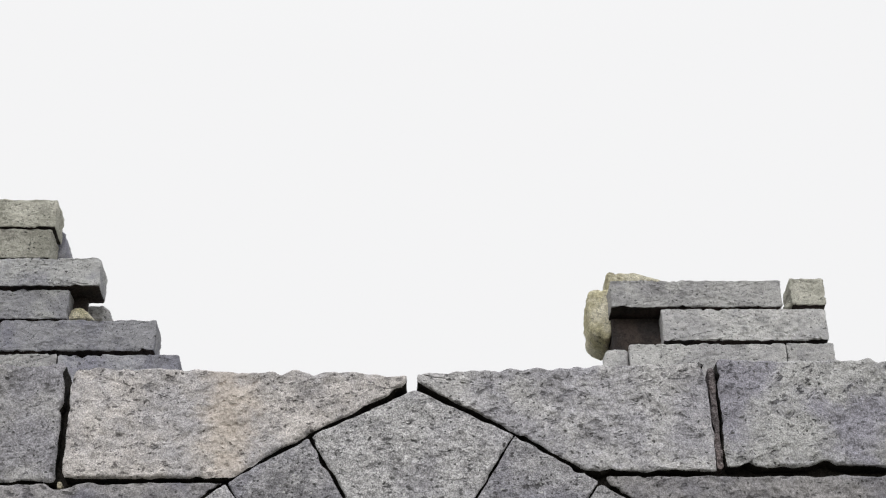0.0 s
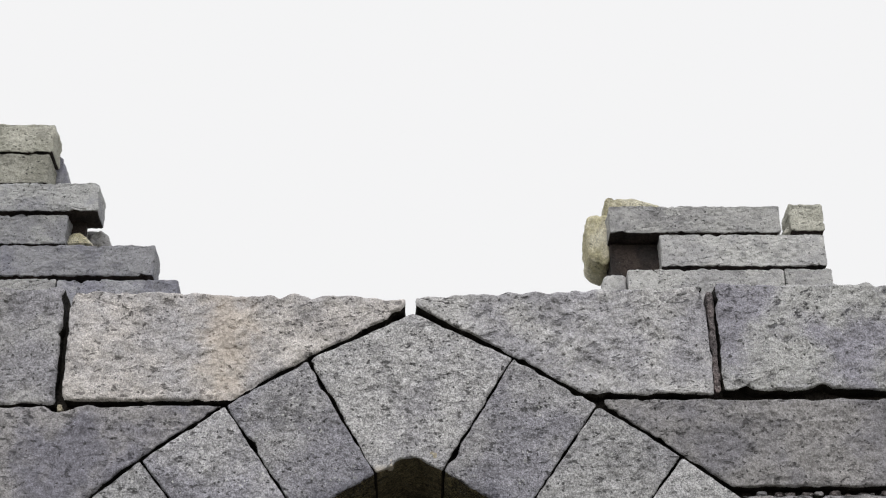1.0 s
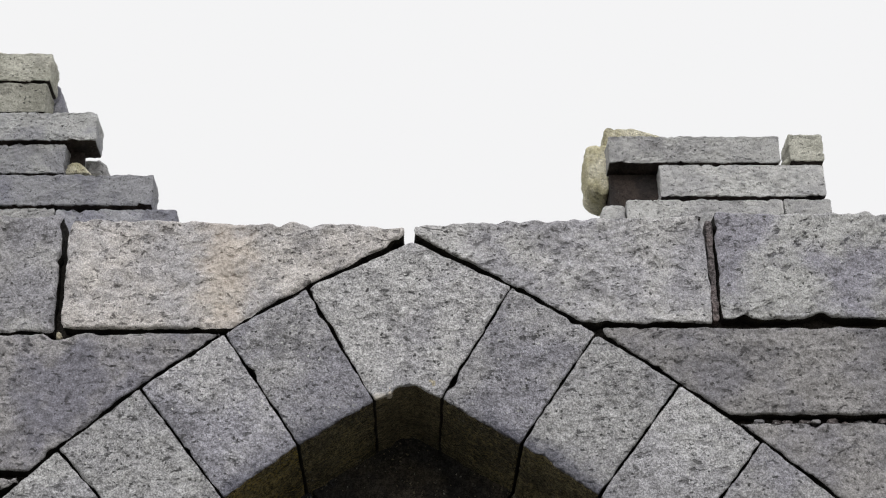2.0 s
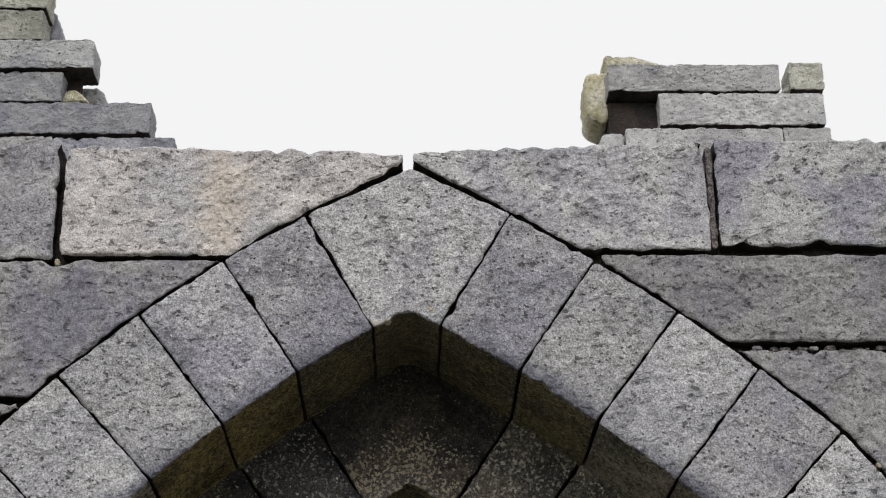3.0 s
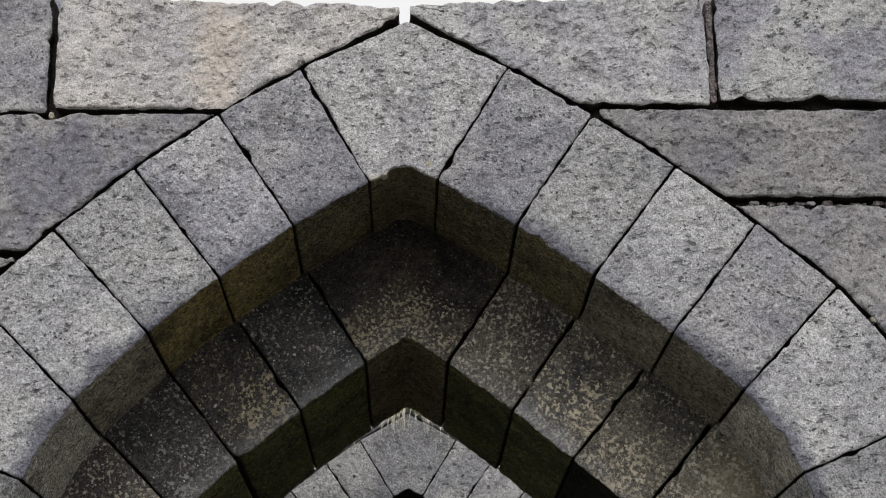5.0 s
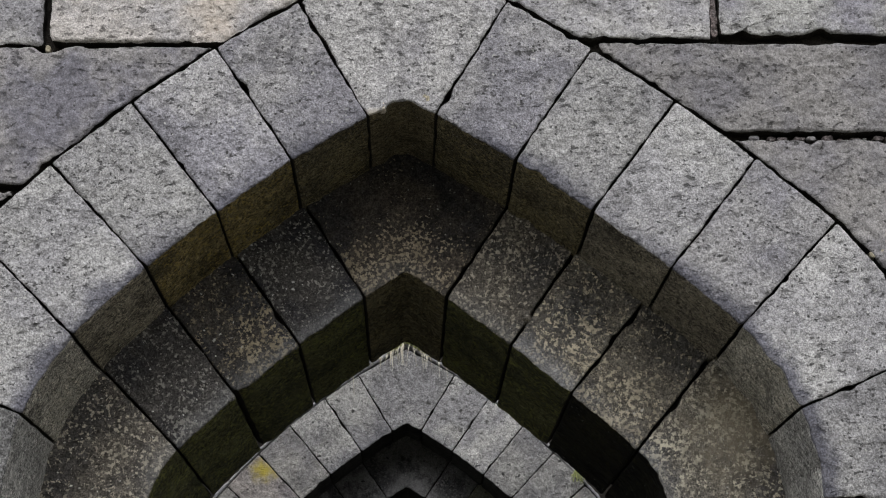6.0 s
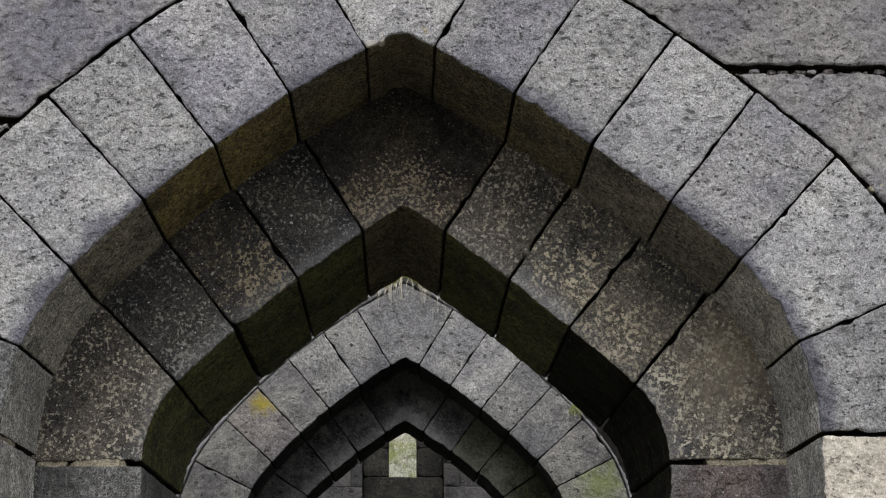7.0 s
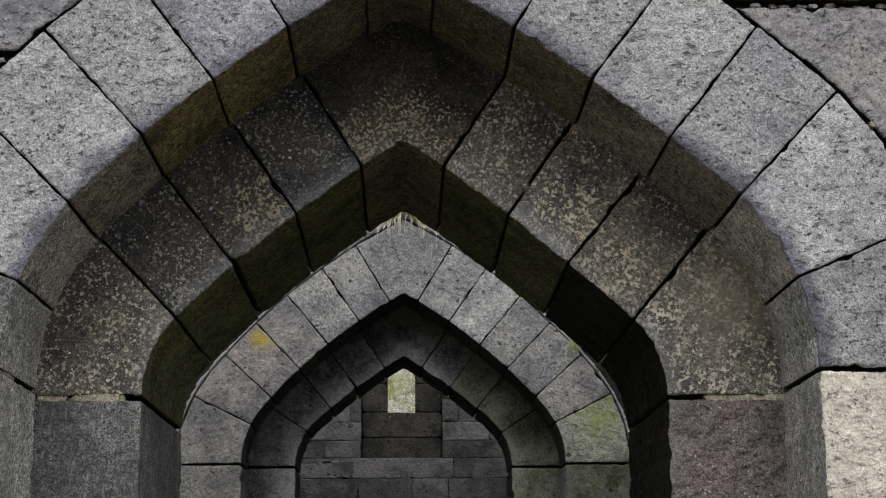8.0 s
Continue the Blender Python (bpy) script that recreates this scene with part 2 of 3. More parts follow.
RED = stone_material("red_brown_stone", (0.215, 0.175, 0.168), (0.155, 0.138, 0.14), pits=0.6, specks=0.7, relief=2.4, grain=0.45, peck=0.35, turn=-50.0, stain=0.5,
                     wash=0.5, wash_col=(0.22, 0.22, 0.22))
PALE = stone_material("pale_stone", (0.84, 0.77, 0.67), (0.70, 0.63, 0.55), pits=0.6, specks=0.3, grain=0.22, relief=1.8, peck=0.2, turn=14.0, stain=0.2)
FRAMEJ = stone_material("streaked_grey_reveal", (0.58, 0.57, 0.55), (0.39, 0.385, 0.375), pits=0.8, specks=0.7, grain=0.7, drip=0.6, streak=0.4)
INNER = stone_material("inner_gritstone", (0.44, 0.434, 0.42), (0.29, 0.286, 0.295), specks=0.8, pits=0.95, vary=0.2, grain=0.45, stain=0.6, ripple=0.25, wash=0.4)
INNERD = stone_material("darker_inner_gritstone", (0.34, 0.33, 0.312), (0.21, 0.205, 0.208), specks=0.6, pits=0.95, vary=0.15, grain=0.35, stain=0.7, ripple=0.45, turn=-70.0)
INNERY = stone_material("yellow_lichened_stone", (0.38, 0.35, 0.33), (0.27, 0.25, 0.255), specks=0.5, grain=0.35, pits=0.8, ripple=0.4,
                        spot=((-0.74, 8.5, 3.0), 0.085, (0.46, 0.37, 0.05), 0.9))
INNERG = stone_material("green_lichened_stone", (0.35, 0.35, 0.30), (0.22, 0.23, 0.19), specks=0.6, pits=0.9, grain=0.4, ripple=0.5,
                        spot=((1.02, 8.5, 2.58), 0.16, (0.26, 0.31, 0.09), 0.65))
DEEP = stone_material("dark_inner_stone", (0.22, 0.22, 0.222), (0.075, 0.075, 0.08), specks=0.7, pits=0.8, stain=0.85, grain=0.35, wash=0.35, wash_col=(0.38, 0.38, 0.39), crust=0.5, crust_col=(0.36, 0.36, 0.35), crust_at=0.0)
DEEPG = stone_material("dark_green_inner_stone", (0.20, 0.203, 0.165), (0.08, 0.088, 0.06), specks=0.7, pits=0.8, stain=0.85, grain=0.35,
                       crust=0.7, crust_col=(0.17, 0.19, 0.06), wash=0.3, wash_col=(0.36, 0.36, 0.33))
# reveals of the inner arches: near black, their shade held in the colour
BLACKR = stone_material("black_reveal_stone", (0.06, 0.06, 0.055), (0.03, 0.03, 0.03), specks=0.2, pits=0.8, stain=0.6, grain=0.3)
# black stone whose colour also holds the shade of the right reveal
BLACKSHADE = stone_material("shaded_black_reveal", (0.026, 0.025, 0.02), (0.012, 0.012, 0.012), specks=0.4, pits=0.8, stain=0.6, grain=0.4, relief=1.6, ridged=True,
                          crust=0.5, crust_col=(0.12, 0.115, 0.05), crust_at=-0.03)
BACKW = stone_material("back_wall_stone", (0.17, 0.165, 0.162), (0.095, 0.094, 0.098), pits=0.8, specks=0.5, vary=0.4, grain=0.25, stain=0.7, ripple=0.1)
# recess stones: wall colour darkened for the shade inside the window niche
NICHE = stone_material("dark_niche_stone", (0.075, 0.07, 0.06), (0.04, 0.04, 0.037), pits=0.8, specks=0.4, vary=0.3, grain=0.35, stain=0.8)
RUIN = stone_material("ruin_stone", (0.53, 0.525, 0.515), (0.40, 0.395, 0.40), pits=0.8, specks=0.5, grain=0.2, peck=0.6)
RUIND = stone_material("dark_ruin_stone", (0.35, 0.35, 0.37), (0.25, 0.25, 0.29), pits=0.8, specks=0.4, grain=0.2, peck=0.4)
RUINM = stone_material("mid_ruin_stone", (0.45, 0.45, 0.445), (0.33, 0.33, 0.35), pits=0.8, specks=0.8, grain=0.2, peck=0.6)
RUINY = stone_material("mossy_ruin_stone", (0.48, 0.47, 0.41), (0.34, 0.335, 0.285), pits=0.8, specks=0.5, grain=0.25, peck=0.5)
YELLOW = stone_material("lichened_ruin_stone", (0.74, 0.70, 0.56), (0.50, 0.46, 0.30), pits=0.7, specks=0.5, relief=1.4, stain=0.6)
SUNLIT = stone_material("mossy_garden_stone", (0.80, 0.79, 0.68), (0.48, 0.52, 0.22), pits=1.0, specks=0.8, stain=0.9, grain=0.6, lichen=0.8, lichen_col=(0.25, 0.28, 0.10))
CORE = stone_material("dark_joint_fill", (0.036, 0.031, 0.026), (0.02, 0.018, 0.016), specks=0.1, pits=0.3, vary=0.0)
# broken heart of the wall; also painted as shade below the ruin stones
HEART_SHADE = stone_material("reddish_heart_and_shade", (0.06, 0.046, 0.04), (0.03, 0.026, 0.025), specks=0.1, pits=0.6, vary=0.0)
MORTAR = stone_material("pale_mortar", (0.50, 0.45, 0.34), (0.38, 0.34, 0.26), pits=0.4, specks=0.2, vary=0.05)
GROUND = stone_material("trodden_ground", (0.19, 0.187, 0.16), (0.13, 0.13, 0.10), pits=0.3, specks=0.2, vary=0.0)


def plain_leaf(name, a, b):
    m = bpy.data.materials.new(name)
    m.use_nodes = True
    nt, lk = m.node_tree.nodes, m.node_tree.links
    g = nt.new("ShaderNodeNewGeometry")
    r = nt.new("ShaderNodeValToRGB")
    r.color_ramp.elements[0].color, r.color_ramp.elements[1].color = (*a, 1), (*b, 1)
    lk.new(g.outputs["Random Per Island"], r.inputs[0])
    lk.new(r.outputs[0], nt["Principled BSDF"].inputs["Base Color"])
    nt["Principled BSDF"].inputs["Roughness"].default_value = 0.7
    return m


GRASS = plain_leaf("green_grass", (0.20, 0.26, 0.07), (0.46, 0.46, 0.18))
STRAW = plain_leaf("dry_grass", (0.55, 0.50, 0.38), (0.75, 0.71, 0.60))


# ---- building blocks ----
def link_mesh(name, verts, faces, mats, parent=None, slots=None, label=""):
    me = bpy.data.meshes.new(name)
    me.from_pydata(verts, [], faces)
    for m in mats:
        me.materials.append(m)
    if slots is not None:
        me.polygons.foreach_set("material_index", slots)
    me.polygons.foreach_set("use_smooth", [True] * len(me.polygons))
    me.update()
    ob = new(name, me)
    ob.parent = parent
    if label:
        tagged(ob, label)
    return ob


def wobble(p, seed, size):
    return noise.noise((p[0] * size + seed * 3.1, p[1] * size + seed * 1.7, p[2] * size - seed * 2.3), noise_basis="PERLIN_NEW")


def stone(name, outline, y0, y1, mats, parent, seed, gap=0.006, bevel=0.007, rough=1.0, step=0.011, under=(), label="", round_passes=1, dirty=False, ragged=0.0, rock=0.0):
    """One dressed stone. outline: corners in the wall's plane (x, z), anticlockwise; under: the sides that form an underside."""
    pts, flags = [], []
    n = len(outline)
    for i in range(n):
        a, b = Vector(outline[i]), Vector(outline[(i + 1) % n])
        k = max(1, int((b - a).length / step))
        for j in range(k):
            pts.append(a.lerp(b, j / k))
            flags.append(i in under)
    n = len(pts)
    for _ in range(round_passes):
        pts = [pts[i - 1] * 0.25 + pts[i] * 0.5 + pts[(i + 1) % n] * 0.25 for i in range(n)]
    nor = []
    for i in range(n):
        d = pts[(i + 1) % n] - pts[i - 1]
        nor.append(Vector((d.y, -d.x)).normalized())  # outward for anticlockwise
    c_seed = seed * 0.77
    for i in range(n):
        p = pts[i]
        e = gap * (0.42 + 0.16 * wobble((c_seed, 0.3, seed), seed, 1.3)) + 0.0022 * rough * wobble((p.x, seed, p.y), seed, 9) + 0.003 * rough * wobble((p.x, seed, p.y), seed, 30)
        if flags[i]:  # the arris of the underside is ragged
            e += 0.0035 * rough * wobble((p.x, seed, p.y), seed + 3, 55)
        if ragged and nor[i].y > 0.6:
            e += ragged * (0.55 * wobble((p.x, seed, 0), seed, 8) + 0.5 * wobble((p.x, seed, 0), seed, 23) + 0.3)
        chip = max(0.0, wobble((p.x, seed, p.y), seed + 7, 13) - 0.34) * 0.036 * rough
        pts[i] = p - nor[i] * (e + chip)
    c = sum(pts, Vector((0, 0))) / n
    verts, rings = [], []

    def ring(f):
        start = len(verts)
        verts.extend(f(i) for i in range(n))
        rings.append(start)

    depth = y1 - y0
    back = max(2, int(depth / 0.035))

    def side(i, y):
        p, q = pts[i], nor[i]
        a = 0.004 * rough * (wobble((p.x, y, p.y), seed, 11) + 0.6 * wobble((p.x, y, p.y), seed, 30))
        return (p.x + q.x * a, y, p.y + q.y * a)

    for j in range(back):
        ring(lambda i, y=y1 - (depth - bevel) * j / back: side(i, y))
    ring(lambda i: side(i, y0 + bevel))

    def face(p):
        q = (p.x, 0.0, p.y)
        return rough * (0.006 * wobble(q, seed, 5) + 0.005 * wobble(q, seed, 15) + 0.0045 * wobble(q, seed, 36) + 0.002 * wobble(q, seed, 75)) + rock * (0.5 * wobble(q, seed + 5, 6) + 0.6 * abs(wobble(q, seed + 9, 11)) + 0.35 * wobble(q, seed + 4, 24))

    def inward(i, b):
        d = c - pts[i]
        return pts[i] + d * (1.3 * b / max(d.length, 4 * b))

    def inset(i, b, dy):
        p = inward(i, b)
        return (p.x, y0 + dy + face(p), p.y)

    ring(lambda i: inset(i, bevel * 0.12, bevel * 0.55))
    ring(lambda i: inset(i, bevel * 0.4, bevel * 0.18))
    ring(lambda i: inset(i, bevel, 0.0))
    reach = max((p - c).length for p in pts)
    inner = max(4, int(reach / (step * 0.9)))
    for j in range(1, inner):
        s = j / inner

        def spot_at(i):
            p = inward(i, bevel).lerp(c, s)
            return (p.x, y0 + face(p), p.y)
        ring(spot_at)
    verts.append((c.x, y0 + face(c), c.y))
    faces, slots = [], []
    for k in range(len(rings) - 1):
        a, b = rings[k], rings[k + 1]
        for i in range(n):
            j = (i + 1) % n
            faces.append((a + i, a + j, b + j, b + i))
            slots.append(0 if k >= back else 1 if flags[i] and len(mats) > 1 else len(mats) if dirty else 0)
    a = rings[-1]
    for i in range(n):
        faces.append((a + i, a + (i + 1) % n, len(verts) - 1))
        slots.append(0)
    faces.append(tuple(reversed(range(n))))
    slots.append(0)
    ob = link_mesh(name, verts, faces, [*mats, CORE] if dirty else mats, parent, slots, label)
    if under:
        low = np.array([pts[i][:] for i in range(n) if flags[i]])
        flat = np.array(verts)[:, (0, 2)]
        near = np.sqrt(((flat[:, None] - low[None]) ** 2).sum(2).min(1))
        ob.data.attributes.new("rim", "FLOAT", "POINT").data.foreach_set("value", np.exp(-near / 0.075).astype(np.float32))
    return ob


class Arch:
    """Half of a four-centred arch: half-width, springing, apex, radius and sweep of the lower arc."""

    def __init__(self, half, spring, apex, r, sweep):
        self.half, self.spring, self.apex = half, spring, apex
        ph = radians(sweep)
        u = Vector((math.cos(ph), math.sin(ph)))
        c1 = Vector((half - r, spring))
        e = c1 + u * r
        d = e - Vector((0, apex))
        r2 = d.length_squared / (2 * d.dot(u))
        c2 = e - u * r2
        end = math.atan2(apex - c2.y, -c2.x)
        self.pts = [c1 + r * Vector((math.cos(ph * i / 24), math.sin(ph * i / 24))) for i in range(25)]
        self.pts += [c2 + r2 * Vector((math.cos(ph + (end - ph) * i / 40), math.sin(ph + (end - ph) * i / 40))) for i in range(1, 41)]
        self.cum = [0.0]
        for a, b in zip(self.pts, self.pts[1:]):
            self.cum.append(self.cum[-1] + (b - a).length)

    def at(self, s):
        """Point and outward normal at the arc length s from the springing."""
        s = min(max(s, 0.0), self.cum[-1])
        i = max(0, min(len(self.pts) - 2, next((k for k, v in enumerate(self.cum) if v >= s), 1) - 1))
        a, b = self.pts[i], self.pts[i + 1]
        d = (b - a).normalized()
        return a + d * (s - self.cum[i]), Vector((d.y, -d.x))

    def s_at_x(self, x):
        for i in range(len(self.pts) - 1):
            if self.pts[i].x >= x >= self.pts[i + 1].x and self.pts[i].y > self.spring + 1e-4 or (i and self.pts[i].x >= x >= self.pts[i + 1].x):
                a, b = self.pts[i], self.pts[i + 1]
                return self.cum[i] + (self.cum[i + 1] - self.cum[i]) * (a.x - x) / max(1e-9, a.x - b.x)
        return 0.0

    def outline(self, out=0.0):
        """The whole curve from the right foot over the apex to the left foot, moved outward."""
        right = []
        for i, p in enumerate(self.pts):
            d = (self.pts[min(i + 1, len(self.pts) - 1)] - self.pts[max(i - 1, 0)]).normalized()
            q = p + Vector((d.y, -d.x)) * out
            if q.x > 0.001:
                right.append(q)
        top = self.apex + out * 1.15
        return [(p.x, p.y) for p in right] + [(0, top)] + [(-p.x, p.y) for p in reversed(right)]


def arch_core(name, arch, out, y0, y1, width, top, parent=None):
    """The wall's hidden fill behind the faced stones, with the opening through it."""
    ring = [(arch.half + out, 0.0)] + arch.outline(out) + [(-arch.half - out, 0.0)]
    high = max(z for _, z in ring)
    verts, faces = [], []
    for x, z in ring:
        w = width if x > 0 else -width
        verts += [(x, y0, z), (x, y1, z), (w, y0, z), (w, y1, z)]
    for i in range(len(ring) - 1):
        a, b = 4 * i, 4 * i + 4
        faces.append((a, a + 1, b + 1, b))
        if (ring[i][0] > 0) == (ring[i + 1][0] > 0):
            faces += [(a, b, b + 2, a + 2), (a + 1, a + 3, b + 3, b + 1), (a + 2, b + 2, b + 3, a + 3)]
    k = next(i for i, q in enumerate(ring) if q[0] == 0)
    a, b = 4 * (k - 1), 4 * k
    n = len(verts)
    verts += [(width, y0, high), (width, y1, high)]
    faces += [(a, b, n, a + 2), (a + 1, a + 3, n + 1, b + 1)]
    verts += [(x, y, z) for z in (high, top) for x, y in ((-width, y0), (width, y0), (width, y1), (-width, y1))]
    n += 2
    faces += [(n, n + 1, n + 5, n + 4), (n + 1, n + 2, n + 6, n + 5), (n + 2, n + 3, n + 7, n + 6), (n + 3, n, n + 4, n + 7), (n + 4, n + 5, n + 6, n + 7)]
    ob = link_mesh(name, verts, faces, [CORE], parent)
    bm = bmesh.new()
    bm.from_mesh(ob.data)
    bmesh.ops.recalc_face_normals(bm, faces=bm.faces)
    bm.to_mesh(ob.data)
    bm.free()
    ob.data.polygons.foreach_set("use_smooth", [False] * len(ob.data.polygons))
    return ob


def edge_x(line, z):
    """Distance from the axis of an arch's outline at the height z."""
    half = line[: len(line) // 2 + 1]
    for a, b in zip(half, half[1:]):
        if a[1] <= z <= b[1]:
            return a[0] + (b[0] - a[0]) * (z - a[1]) / max(1e-9, b[1] - a[1])
    return 0.0 if z > half[-1][1] else half[0][0]


def voussoirs(arch, joints_left, joints_right, thick, y0, y1, face_mats, under_mat, parent, seed, gap=0.008, key_mat=None, key_top=None, rough=1.0, bevel=0.007, left=None, crown=None):
    """Wedge stones between joints and the keystone. A joint: its distance from the axis on the inner curve, or that and its slope."""
    made = []
    left = left or arch

    def joint(curve, j):
        x, slope = j if isinstance(j, tuple) else (j, None)
        s = curve.s_at_x(x)
        return s, curve.at(s)[1] if slope is None else Vector((math.cos(radians(slope)), math.sin(radians(slope))))

    def reach(p, q):
        """The joint's outer end: at the usual depth, or where it meets the crown."""
        if not crown:
            return p + q * thick
        d = thick * 0.8
        while d < thick * 1.25 and edge_x(crown, (p + q * d).y) > (p + q * d).x:
            d += 0.004
        return p + q * d

    for sign, joints, curve in ((-1, joints_left, left), (1, joints_right, arch)):
        cuts = [joint(curve, j) for j in joints] + [(0.0, Vector((1, 0)))]
        for k in range(len(cuts) - 1):
            (hi, nh), (lo, nl) = cuts[k], cuts[k + 1]
            inner = [curve.at(hi + (lo - hi) * j / 6)[0] for j in range(7)]
            ph, pl = inner[0], inner[-1]
            poly = [(p.x, p.y) for p in inner]
            outer = [reach(pl, nl), reach(ph, nh)]
            if k >= len(cuts) - 4:
                pm, nm = curve.at((hi + lo) * 0.5)
                outer.insert(1, reach(pm, nm))
            poly += [(p.x, p.y) for p in outer]
            under = set(range(6))
            if sign < 0:
                poly = [(-x, z) for x, z in reversed(poly)]
                under = set(range(len(poly) - 7, len(poly) - 1))
            mat = face_mats[(sign, k)]
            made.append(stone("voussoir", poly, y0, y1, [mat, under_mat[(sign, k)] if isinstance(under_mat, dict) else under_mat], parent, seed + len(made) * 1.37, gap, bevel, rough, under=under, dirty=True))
    (sl, na), (sr, nb) = joint(left, joints_left[0]), joint(arch, joints_right[0])
    a, b = left.at(sl)[0], arch.at(sr)[0]
    low = [(-a.x, a.y), (0.0, arch.apex), (b.x, b.y)]
    ra, rb = reach(a, na), reach(b, nb)
    up = [(rb.x, rb.y), (0.0, key_top or arch.apex + thick * 1.13), (-ra.x, ra.y)]
    made.append(stone("keystone", low + up, y0, y1, [key_mat or face_mats[0], under_mat[0] if isinstance(under_mat, dict) else under_mat], parent, seed + 50.3, gap, bevel, rough, under={0, 1}, dirty=True))
    return made


# ---- the doorway: four recessed orders in one thick wall ----
Y_FRONT, Y_SECOND, Y_GAP, Y_THIRD, Y_FOURTH, Y_END = 4.70, 5.18, 6.15, 8.50, 8.86, 9.30
ONE = Arch(1.207, 2.29, 3.530, 0.74, 48)
ONE_LEFT = Arch(1.160, 2.29, 3.535, 0.765, 43.5)  # the arch has settled unevenly
TWO = Arch(0.838, 2.27, 3.112, 0.35, 47)
TWO_LEFT = Arch(0.826, 2.27, 3.114, 0.37, 45)
THREE_OUT = Arch(1.177, 2.352, 3.655, 0.752, 39)
THREE = Arch(0.836, 2.352, 3.244, 0.460, 41)
FOUR = Arch(0.580, 2.367, 2.967, 0.335, 49)
HALF_WALL = 3.2

wall_front = tagged(arch_core("wall_front", ONE, 0.05, Y_FRONT + 0.06, Y_SECOND, HALF_WALL, 4.03), "thick ruined front wall of coursed grey gritstone blocks", "wall", kind="structure")
archway_1 = tagged(new("pointed_arch"), "outer pointed arch of large grey gritstone voussoirs", "arch", group="orders of the doorway")
archway_2 = tagged(arch_core("pointed_arch", TWO, 0.05, Y_SECOND + 0.06, Y_GAP - 0.02, HALF_WALL, 3.60), "recessed pointed arch of blackened lichened stones", "arch", group="orders of the doorway")


def screen_core(name, arch, crown, y0, y1):
    """Fill of a freestanding arched screen, rounded over at the top."""
    outer = [(crown.half - 0.03, 0.0)] + crown.outline(-0.03) + [(-crown.half + 0.03, 0.0)]
    inner = [(arch.half + 0.05, 0.0)] + arch.outline(0.05) + [(-arch.half - 0.05, 0.0)]
    n = 60

    def resample(line):
        cum = [0.0]
        for a, b in zip(line, line[1:]):
            cum.append(cum[-1] + math.dist(a, b))
        out = []
        for k in range(n + 1):
            d = cum[-1] * k / n
            i = min(len(line) - 2, max(0, next(q for q, v in enumerate(cum) if v >= d - 1e-9) - 1))
            f = (d - cum[i]) / max(1e-9, cum[i + 1] - cum[i])
            out.append((line[i][0] + (line[i + 1][0] - line[i][0]) * f, line[i][1] + (line[i + 1][1] - line[i][1]) * f))
        return out

    verts, faces = [], []
    for (ax, az), (bx, bz) in zip(resample(inner), resample(outer)):
        verts += [(ax, y0, az), (bx, y0, bz), (bx, y1, bz), (ax, y1, az)]
    for i in range(n):
        a = 4 * i
        for e in range(4):
            faces.append((a + e, a + (e + 1) % 4, a + 4 + (e + 1) % 4, a + 4 + e))
    return link_mesh(name, verts, faces, [CORE])


archway_3 = tagged(screen_core("pointed_arch", THREE, THREE_OUT, Y_THIRD + 0.05, Y_FOURTH), "inner pointed arch of small grey voussoirs with grass on its crown", "arch", group="orders of the doorway")
# core carried to 4.3: added dark backing behind the third arch, shading the room
archway_4 = tagged(arch_core("pointed_arch", FOUR, 0.05, Y_FOURTH + 0.05, Y_END, HALF_WALL, 4.3), "innermost dark pointed arch around the door opening", "arch", group="orders of the doorway")

voussoirs(ONE, [(0.117, 60.5), (0.348, 56.8), (0.571, 52.3), (0.776, 47.2), (0.985, 45.5), (1.116, 21.0)],
          [(0.088, 59.3), (0.330, 56.2), (0.563, 53.0), (0.795, 51.5), (0.998, 46.4), (1.157, 23.0)], 0.455, Y_FRONT, Y_SECOND + 0.05,
          {(-1, 0): VOUSS, (-1, 1): VOUSS, (-1, 2): GREY, (-1, 3): GREY, (-1, 4): GREY, (-1, 5): BLACKJ,
           (1, 0): VOUSS, (1, 1): GREY, (1, 2): GREY, (1, 3): VOUSS, (1, 4): GREY, (1, 5): GREY, 0: KEY},
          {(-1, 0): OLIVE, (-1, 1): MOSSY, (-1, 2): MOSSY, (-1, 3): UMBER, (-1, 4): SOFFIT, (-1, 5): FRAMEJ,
           (1, 0): OLIVE, (1, 1): OLIVE, (1, 2): UMBER, (1, 3): UMBER, (1, 4): SOFFIT, (1, 5): FRAMEJ, 0: SHADED}, archway_1, 1.0, key_mat=KEY, key_top=4.035, left=ONE_LEFT)
voussoirs(TWO, [(0.136, 57.7), (0.347, 54.7), (0.546, 52.1), (0.727, 46.0)], [(0.127, 56.5), (0.337, 55.5), (0.531, 50.8), (0.738, 50.0)], 0.44, Y_SECOND, Y_GAP,
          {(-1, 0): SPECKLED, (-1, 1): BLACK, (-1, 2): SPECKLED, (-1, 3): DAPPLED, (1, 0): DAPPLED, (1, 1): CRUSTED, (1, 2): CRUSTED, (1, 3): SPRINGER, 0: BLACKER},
          {**{(-1, k): GREENY for k in range(4)}, (1, 0): GREENY, (1, 1): GREENY, (1, 2): BLACKSHADE, (1, 3): BLACKSHADE, 0: OLIVE}, archway_2, 101.0, gap=0.010, key_mat=BLACKER, left=TWO_LEFT)
inner_mats = {(s, k): INNER for s in (-1, 1) for k in range(6)}
inner_mats[(-1, 3)], inner_mats[(1, 5)], inner_mats[0] = INNERY, INNERG, INNER
inner_mats[(-1, 2)] = inner_mats[(-1, 4)] = inner_mats[(-1, 5)] = inner_mats[(1, 4)] = INNERD
